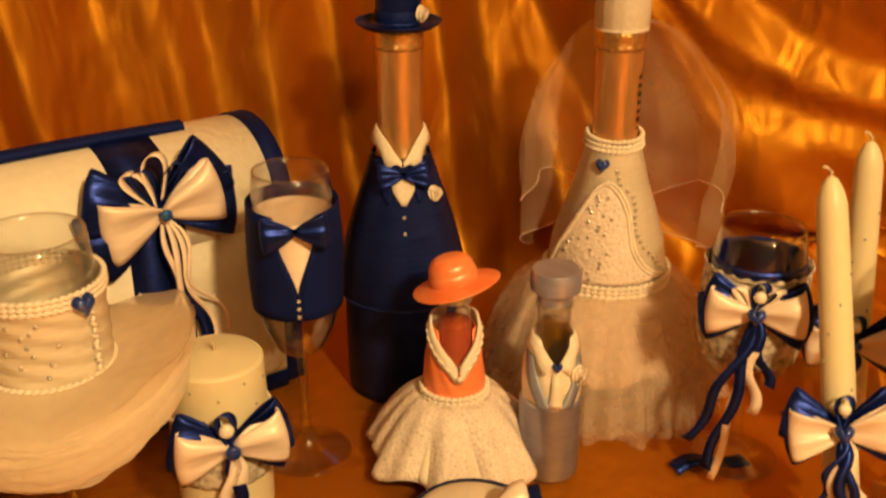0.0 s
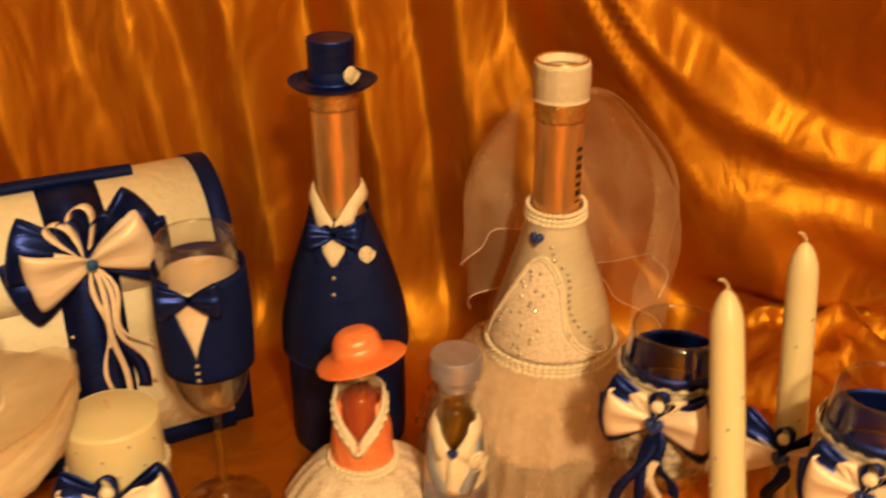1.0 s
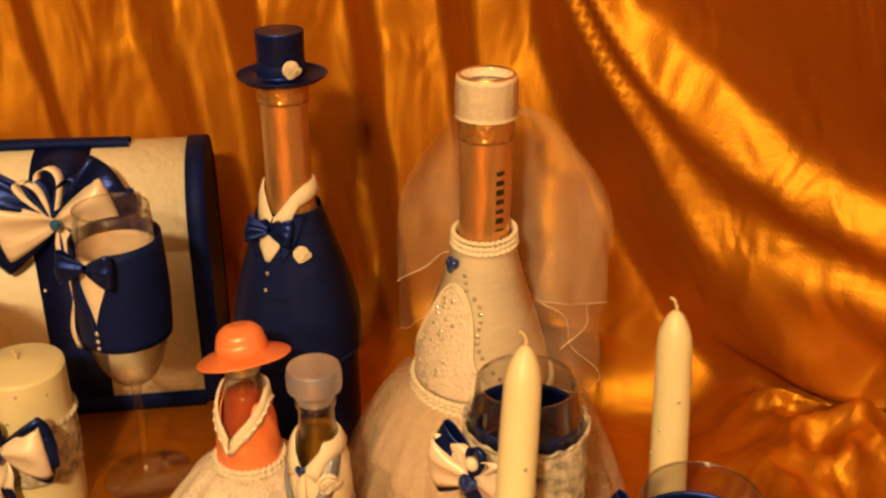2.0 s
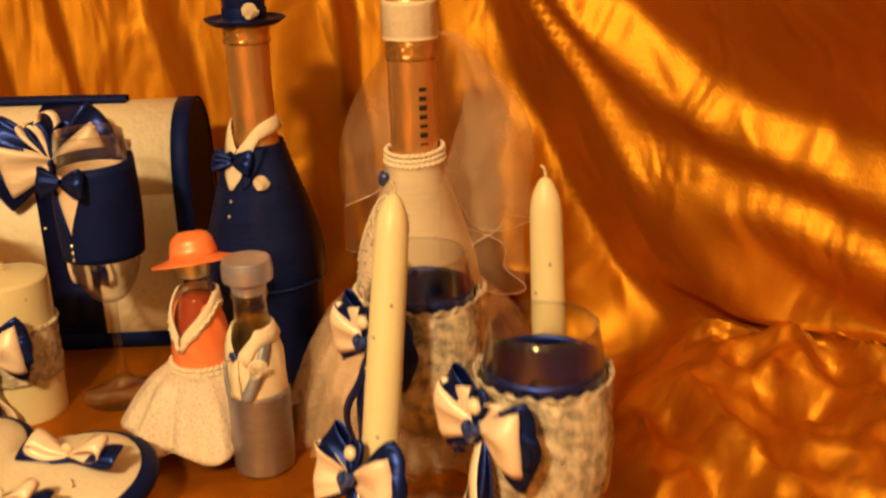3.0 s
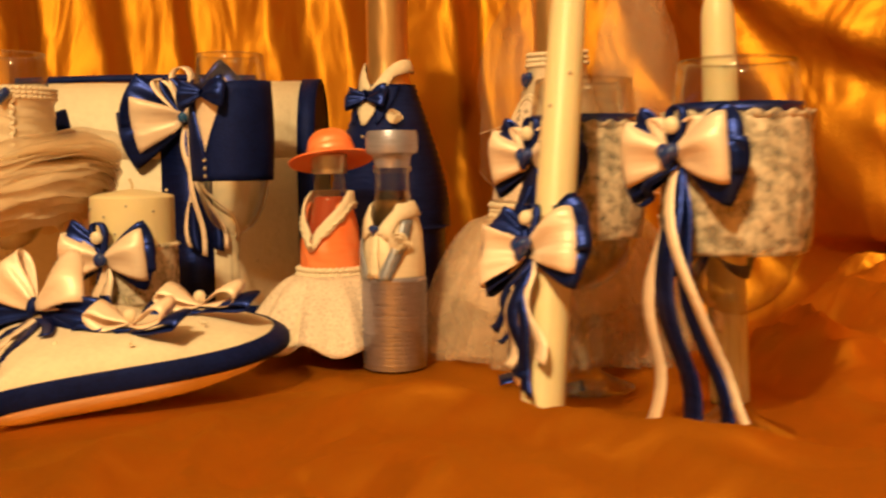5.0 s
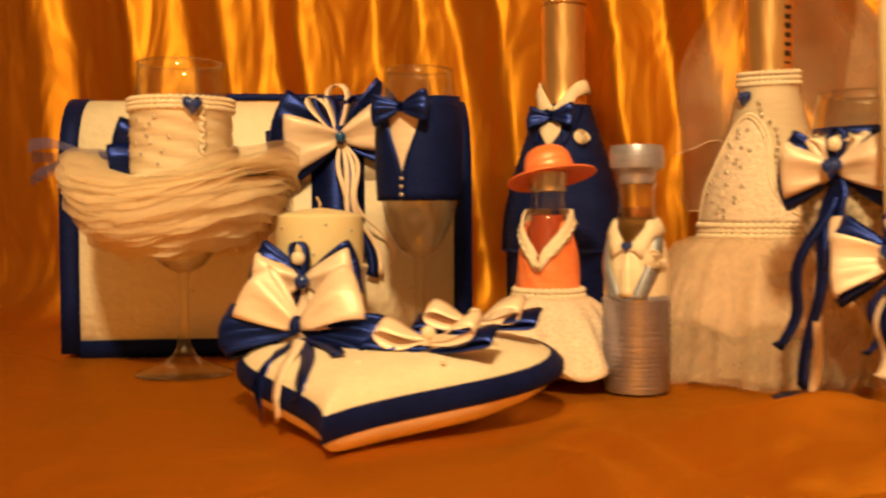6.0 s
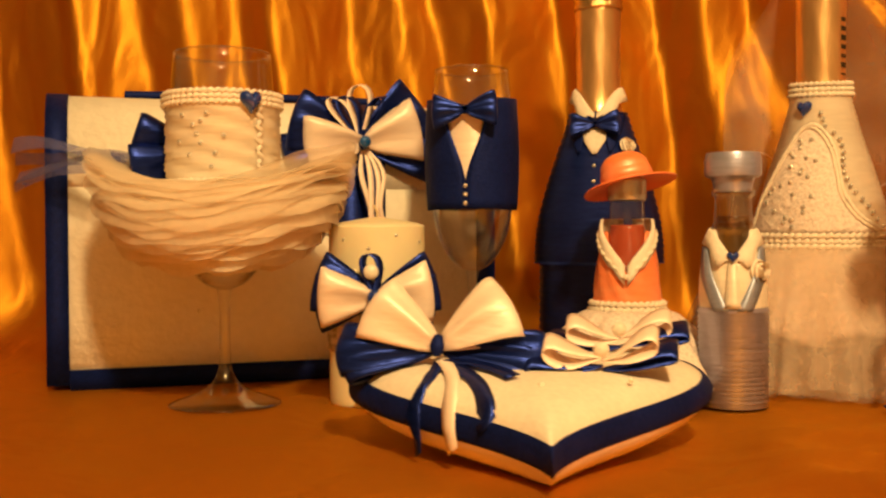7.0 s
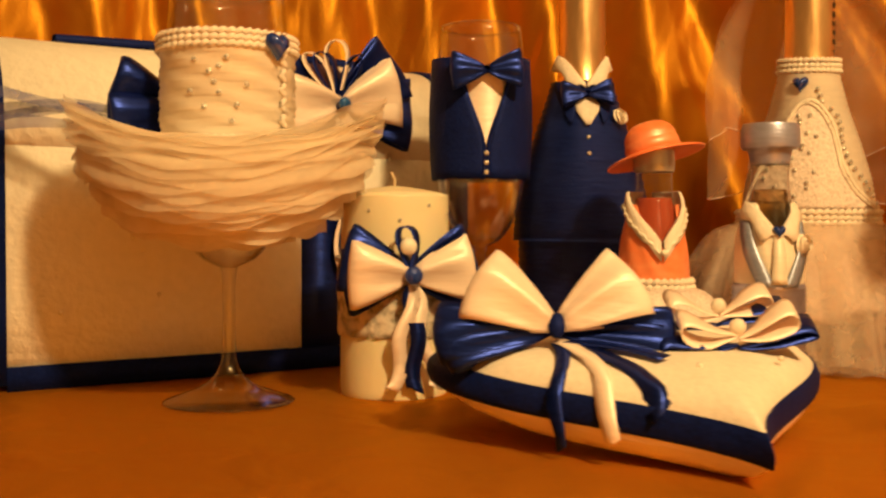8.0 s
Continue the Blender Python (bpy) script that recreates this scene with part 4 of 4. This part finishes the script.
def lady_flute():
    f = thing("lady_flute", pose(-0.262, 0.492, 0, 0, 0, 12), "champagne flute dressed in an ivory bodice and tulle tutu", "glass", "flutes of the couple")
    stemmed(f, [(0.018, 0.090), (0.0290, 0.108), (0.0355, 0.135), (0.0378, 0.17), (0.0370, 0.205), (0.0340, 0.250)], 0.0390, 0.083)
    prof = wound([(0.0392, 0.150), (0.0398, 0.175), (0.0396, 0.20), (0.0392, 0.216)], 0.0045, 0.0009)
    band(f, "bodice", IVORY, prof, "wound cream ribbon bodice", lambda a, i: 0.0005 * math.sin(5 * a + i))
    for k in range(3):
        braid(f, "top_braid", 0.0408, 0.2120 + 0.0036 * k, WHITE, 52, 0.0023)
    braid(f, "waist_braid", 0.0412, 0.158, WHITE, 52, 0.0026)
    pts = [(0.0415 * math.sin(radians(55 + 3 * math.sin(k))), -0.0415 * math.cos(radians(55 + 3 * math.sin(k))), 0.212 - 0.0014 * k) for k in range(38)]
    part("side_braid", tube(pts, 0.0018, 6), WHITE, f, "")
    part("heart_stone", heart_stone(0.0078, on_body(44, 0.0432, 0.2115)), BLUE_STONE, f, "heart-shaped blue stone")
    for a, z in ((-22, 0.203), (-10, 0.196), (-2, 0.199), (-6, 0.190), (-2, 0.184), (12, 0.177), (-14, 0.176), (4, 0.204), (-26, 0.185), (20, 0.189), (8, 0.168)):
        part("rhinestone", bead(0.0017, on_body(a, 0.0412, z), 0.6, None, 8), STONE, f)
    for k in range(24):
        t = k / 23
        r1, z1, lift = 0.043 + 0.051 * math.sqrt(max(0.0, 1 - t * t)), 0.168 - 0.068 * t, 0.005 - 0.018 * t
        rng = random.Random(60 + k)
        ph = [rng.uniform(0, 6.28) for _ in range(6)]
        rows = []
        for i in range(12):
            u = i / 11
            row = []
            for n in range(200):
                a = 2 * math.pi * n / 200
                edge = 0.022 * math.sin(2 * a + ph[0]) + 0.014 * math.sin(5 * a + ph[1]) + 0.006 * math.sin(13 * a + ph[2]) + rng.uniform(-0.006, 0.006)
                r = 0.040 + (r1 * (1 + edge * 0.8) - 0.040) * math.sin(u * math.pi / 2) ** 0.9
                z = 0.159 + (z1 - 0.159) * u ** 1.8 + lift * math.sin(math.pi * u) * 0.6 + u * (0.0022 * math.sin(4 * a + ph[3]) + 0.0010 * math.sin(11 * a + ph[4]) + 0.0025 * math.sin(a + ph[5]) + (0.017 - 0.011 * t) * math.cos(2 * a))
                row.append((r * math.cos(a), r * math.sin(a), z))
            rows.append(row)
        part("tulle_layer", grid(rows, True), NET, f, "stiff ivory tulle tutu")
    # the bow tied behind, with sheer ends
    mb = on_body(-138, 0.044, 0.182)
    tied = bow(f, mb, 0.050, front=NAVY, back=NAVY, layers=((1.0, 0.50, 6, 0.5),), behind=((1.08, 0.46, -16),), stone="", name="back_bow")
    for drop, spread, wide in ((0.006, -0.004, 0.010), (0.000, 0.006, 0.012), (-0.006, 0.014, 0.007), (-0.012, 0.002, 0.010)):
        rows = []
        for i in range(22):
            u = i / 21
            c = Vector((-0.050 - 0.125 * u, 0.008 + (0.020 + 0.4 * spread) * u, 0.172 + 0.010 * math.sin(2.4 * u) + drop * 1.6 * u + 0.003 * math.sin(7 * u + 300 * drop)))
            turn = 0.9 * math.sin(4 * u + 200 * spread)
            across = Vector((0.25, 0.6 * math.sin(turn), math.cos(turn))) * wide * 0.5 * (0.5 + 0.7 * u)
            rows.append([c - across, c, c + across])
        part("sheer_end", grid(rows), SHEER_BLUE, tied, "sheer violet-blue ribbon end")
    return f


def lace_glass(m, tails, label):
    g = thing("lace_glass", m, label, "glass", "lace-wrapped glasses")
    stemmed(g, [(0.020, 0.076), (0.0330, 0.094), (0.0385, 0.125), (0.0370, 0.165), (0.0315, 0.206)], 0.034, 0.068)
    band(g, "lace_wrap", LACE_GREY, smooth_profile([(0.0370, 0.103), (0.0400, 0.125), (0.0396, 0.15), (0.0384, 0.176)], 5), "silvery lace wrap", lambda a, i: 0.0007 * math.sin(9 * a + i) + 0.0004 * math.sin(23 * a), 72, 0.0012)
    scallop = part("lace_edge", grid([[((0.0388 + 0.0012 * u) * math.sin(a), -(0.0388 + 0.0012 * u) * math.cos(a), 0.174 + u * (0.004 + 0.0012 * math.sin(22 * a))) for a in [2 * math.pi * k / 96 for k in range(96)]] for u in (0, 0.5, 1)], True), LACE_GREY, g, "scalloped lace edge", 0.001)
    band(g, "navy_lining", NAVY, smooth_profile([(0.0345, 0.150), (0.0352, 0.165), (0.0345, 0.183)], 3), "navy ribbon lining inside the bowl", None, 56, 0.0010)
    part("filling", turned(smooth_profile([(0.0005, 0.150), (0.020, 0.1505), (0.0335, 0.150)], 4), 40, None, None, None, False), NAVY_MATT, g, "navy filling inside")
    mb = on_body(0, 0.0425, 0.155)
    bow(g, mb, 0.036, layers=((1.0, 0.60, 4, 1.0),), behind=((1.10, 0.60, 14), (1.15, 0.58, -12)), tails=tails, loops=((NAVY, 0.002, 0.026, 0.005, 0.006), (CREAM, -0.014, 0.020, 0.008), (CREAM, 0.014, 0.020, 0.008)), stone="heart")
    part("pearl_drop", bead(0.0048, mb @ pose(0.001, -0.009, 0.016), 0.8, None, 14), PEARL, g, "pearl drop")
    return g


def taper_candle(base, tip, tails, label, turn):
    base, tip = Vector(base), Vector(tip)
    up = (tip - base)
    h = up.length
    q = Vector((0, 0, 1)).rotation_difference(up)
    c = thing("taper_candle", Matrix.Translation(base) @ q.to_matrix().to_4x4() @ pose(0, 0, 0, 0, 0, turn), label, "candle", "taper candles")
    prof = smooth_profile([(0.0112, 0.001), (0.0122, 0.003), (0.0122, 0.02), (0.0118, 0.10), (0.0112, 0.18), (0.0106, h - 0.035), (0.0095, h - 0.018), (0.0055, h - 0.007), (0.0020, h - 0.003)], 4)
    body = part("wax", turned(prof, 32), WAX, c, "ivory wax taper")
    part("wick", tube([(0, 0, h - 0.004), (0.0005, 0, h), (-0.002, 0.001, h + 0.003), (-0.005, 0.001, h + 0.0035)], 0.0011, 6), WICK, c, "pale cotton wick")
    band(c, "ribbon_band", NAVY, smooth_profile([(0.0122, 0.095), (0.0126, 0.098), (0.0126, 0.108), (0.0122, 0.111)], 2), "narrow ribbon round the taper", None, 32)
    mb = on_body(0, 0.0150, 0.103)
    bow(c, mb, 0.036, layers=((1.0, 0.60, 2, 1.0),), behind=((1.12, 0.58, 22), (1.08, 0.60, -8)), tails=tails, loops=((NAVY, 0.002, 0.026, 0.005, 0.006),), stone="heart")
    part("pearl_drop", bead(0.0045, mb @ pose(0.001, -0.009, 0.018), 0.8, None, 14), PEARL, c, "pearl drop")
    for z, a in ((0.13, 40), (0.17, -30), (0.21, 60), (0.19, 10), (0.15, -60)):
        part("rhinestone", bead(0.0012, on_body(a, 0.0118, min(z, h - 0.04)), 0.6, None, 8), STONE, c)
    return c


gent_flute()
lady_flute()
first_glass = lace_glass(pose(0.234, 0.615, 0, 0, 0, -14), ((NAVY, -0.040, 0.115, 0.008, 0.010, 0.004), (NAVY, -0.022, 0.140, 0.008, 0.008, -0.003), (CREAM, 0.006, 0.085, 0.008, 0.006, 0.004), (CREAM, -0.018, 0.148, 0.006, 0.006, 0.002), (NAVY, 0.016, 0.060, 0.008, 0.006, 0.003)), "stemmed glass wrapped in silvery lace with cream and navy bow")
undo = first_glass.matrix_basis.inverted()
part("fallen_end", grid([[undo @ Vector((0.181 + 0.060 * u - 0.004 * t, 0.592 + 0.016 * u + 0.006 * math.sin(4 * u) + 0.005 * t, 0.0035 + 0.003 * math.sin(7 * u) + 0.002 * t)) for t in (-1, 0, 1)] for u in [k / 14 for k in range(15)]]), NAVY, first_glass, "navy ribbon end lying on the cloth", 0.0006)
lace_glass(pose(0.363, 0.558, 0, 0, 0, -18), ((NAVY, 0.010, 0.150, 0.013, 0.012, 0.003), (NAVY, 0.036, 0.148, 0.009, 0.006, 0.004), (CREAM, -0.020, 0.148, 0.008, 0.010, 0.004), (CREAM, 0.050, 0.140, 0.007, 0.016, -0.003), (NAVY, -0.030, 0.026, 0.007, 0.008, 0.003)), "stemmed glass in silvery lace with large bow and long ribbon ends")
taper_candle((0.282, 0.486, 0), (0.257, 0.561, 0.268), ((NAVY, -0.004, 0.070, 0.008, 0.008, 0.003), (NAVY, 0.006, 0.080, 0.007, 0.008, -0.003), (CREAM, 0.012, 0.062, 0.009, 0.006, 0.003), (CREAM, -0.012, 0.064, 0.008, 0.006, 0.003), (NAVY, -0.020, 0.050, 0.005, 0.008, 0.004)), "ivory taper candle with cream and navy bow, leaning at a glass", -12)
taper_candle((0.331, 0.630, 0), (0.314, 0.643, 0.266), ((NAVY, -0.010, 0.060, 0.010, 0.008, 0.004), (CREAM, 0.008, 0.055, 0.008, 0.006, 0.003)), "ivory taper candle with bow behind the lace glasses", -22)


def pillar_candle():
    c = thing("pillar_candle", pose(-0.169, 0.550, 0, 0, 0, 22), "thick ivory pillar candle with lace band and ribbon bow", "candle")
    prof = smooth_profile([(0.033, 0.001), (0.0350, 0.004), (0.0352, 0.06), (0.0350, 0.122), (0.0338, 0.1275), (0.030, 0.1298), (0.012, 0.133), (0.002, 0.1342)], 5)
    part("wax", turned(prof, 56, None, lambda a, i: 0.0003 * math.sin(3 * a + i * 0.2)), WAX, c, "smooth ivory wax")
    part("wick", tube([(0, 0, 0.133), (0.0005, 0, 0.138), (-0.002, 0, 0.143)], 0.0011, 6), WICK, c)
    band(c, "lace_band", LACE_GREY, smooth_profile([(0.0362, 0.038), (0.0364, 0.06), (0.0362, 0.086)], 4), "silvery lace band", lambda a, i: 0.0005 * math.sin(20 * a + i), 72, 0.0010)
    braid(c, "lace_cord", 0.0368, 0.087, LACE_GREY, 40, 0.0022)
    mb = on_body(0, 0.0400, 0.078)
    bow(c, mb, 0.040, layers=((1.0, 0.62, 4, 1.0),), behind=((1.10, 0.62, 16), (1.06, 0.60, -6)), tails=((CREAM, -0.012, 0.070, 0.009, 0.006, 0.003), (NAVY, 0.004, 0.072, 0.010, 0.006, -0.002), (CREAM, 0.016, 0.070, 0.009, 0.006, 0.003)), loops=((NAVY, -0.004, 0.030, 0.006, 0.006),), stone="bead")
    part("pearl_drop", bead(0.0055, mb @ pose(-0.003, -0.009, 0.018), 0.8, None, 14), PEARL, c, "clear pearl drop")
    for a, z in ((-40, 0.118), (-8, 0.112), (24, 0.121), (40, 0.100), (8, 0.098), (-26, 0.096), (60, 0.116), (-66, 0.104)):
        part("rhinestone", bead(0.0012, on_body(a, 0.0356, z), 0.6, None, 8), STONE, c)
    return c


pillar_candle()


# ---- the ring pillow ----
def heart_pillow():
    half = 0.108
    p = thing("ring_pillow", pose(-0.013, 0.409, 0.0115, 6.5, 0, 19), "heart-shaped ivory ring pillow with navy edging and bows", "pillow")
    rim = heart_outline(72)

    def at(k, f, z):
        x, y = rim[k]
        a, b = 2 * math.pi * k / 72, max(0.0, 1 - f) ** 0.8
        return ((x * (1 - b) + 0.8 * math.sin(a) * b) * half * f, (y * (1 - b) + 0.8 * math.cos(a) * b) * half * f, z)

    def layer(fs):
        return [[at(k, f, z) for k in range(72)] for f, z in fs]

    top = [(1.0, 0.014), (0.985, 0.0185), (0.95, 0.0235), (0.88, 0.0290), (0.75, 0.0335), (0.5, 0.0366), (0.25, 0.0378), (0.02, 0.0380)]
    part("cushion_top", grid(layer(top), True), WHITE, p, "ivory woven cushion top")
    under = [(1.0, 0.0135), (0.97, 0.009), (0.90, 0.003), (0.78, -0.002), (0.6, -0.004), (0.02, -0.0045)]
    part("cushion_base", grid(layer(under), True), CREAM, p, "cream satin underside")
    edge = [(0.950, 0.0242), (0.962, 0.0238), (0.992, 0.0192), (1.007, 0.0165), (1.009, 0.0135), (1.002, 0.0105), (0.988, 0.0100)]
    part("edging", grid(layer(edge), True), NAVY_MATT, p, "navy ribbon edging")

    def lying(name, pts, wide, mat, parent, lift):
        """A ribbon end that lies on the cushion and falls over its edge."""
        rows = []
        for i, (x, y) in enumerate(pts):
            d = Vector(pts[min(i + 1, len(pts) - 1)]) - Vector(pts[max(i - 1, 0)])
            side = Vector((-d.y, d.x)).normalized() * wide / 2
            row = []
            for t in (-1, 0, 1):
                q = Vector((x, y)) + side * t
                a = min(range(72), key=lambda k: (Vector(rim[k]).normalized() - q.normalized()).length)
                f = q.length / (Vector(rim[a]).length * half)
                z = 0.0380
                for (f0, z0), (f1, z1) in zip(top, top[1:]):
                    if f1 <= f <= f0:
                        z = z0 + (z1 - z0) * (f0 - f) / (f0 - f1)
                over = max(0.0, f - 1.02)
                if f > 1:
                    z = 0.014 - over * half * 0.85
                    q = q * ((1.0 + min(f - 1, 0.02) + 0.12 * over) / f)
                row.append((q.x * (1 + 0.02 * smoothstep(0.9, 1.0, f)), q.y * (1 + 0.02 * smoothstep(0.9, 1.0, f)), z + lift * (1 - smoothstep(1.0, 1.1, f)) + 0.0015 + 0.0022 * smoothstep(0.82, 0.93, f)))
            rows.append(row)
        return part(name, grid(rows), mat, parent, "", 0.0006)

    # the large bow on one lobe, its ends lying on the cushion
    m = pose(-0.053, 0.012, 0.045, -26, 0, -14)
    big = bow(p, m, 0.052, layers=((0.92, 0.46, 30, 0.6),), behind=((1.18, 0.36, -4), (1.12, 0.30, -12)), stone="")
    knot = Vector((-0.053, 0.010))
    for dx, dy, wide, mat, lift in ((-0.022, -0.049, 0.0065, NAVY, 0.0012), (0.002, -0.066, 0.0075, CREAM, 0.0018), (0.024, -0.072, 0.0085, NAVY, 0.0012), (0.038, -0.042, 0.0085, NAVY, 0.0018)):
        pts = [tuple(knot + Vector((dx * u + 0.006 * math.sin(3 * u), dy * u))) for u in [k / 12 for k in range(13)]]
        lying("ribbon_end", pts, wide, mat, big, lift)
    # the two small bows that hold the rings
    for x, y, turn in ((0.036, -0.010, -7), (0.054, 0.044, -3)):
        mb = pose(x, y, 0.0372, 0, -5, turn)
        knot_piece = part("ring_bow", bead(0.0044, mb @ pose(0, 0, 0.0115), 0.8), WHITE, p, "cream and navy ribbon bow lying flat")
        for mat, reach, wide, lift, high in ((NAVY, 0.041, 0.0160, 0.0012, 0.0075), (CREAM, 0.031, 0.0145, 0.0050, 0.0150)):
            for side in (-1, 1):
                rows = []
                for k in range(19):
                    a = 2 * math.pi * k / 18
                    u = (1 - math.cos(a)) / 2
                    d = side * reach * u ** 0.8
                    h = lift + high * (0.25 + 0.75 * u) * (0.5 - 0.5 * math.sin(a)) + 0.0010 * math.sin(5 * u + side + x * 90)
                    w = wide * (0.30 + 0.70 * min(1, u * 2.2)) / 2
                    rows.append([mb @ Vector((d + 0.12 * w * t, w * t + 0.05 * d, h - 0.0008 * t * t + 0.45 * w * (t + 1) * u)) for t in (-1, -0.3, 0.3, 1)])
                part("ribbon_loop", grid(rows), mat, knot_piece, "", 0.0005)
        part("pearl", bead(0.0016, pose(x + 0.012, y - 0.02, 0.0370)), PEARL, p)
    for x, y in ((0.0, -0.04), (0.03, -0.01), (-0.02, -0.02), (0.07, 0.02)):
        part("pearl", bead(0.0015, pose(x, y, 0.0375)), PEARL, p)
    return p


heart_pillow()
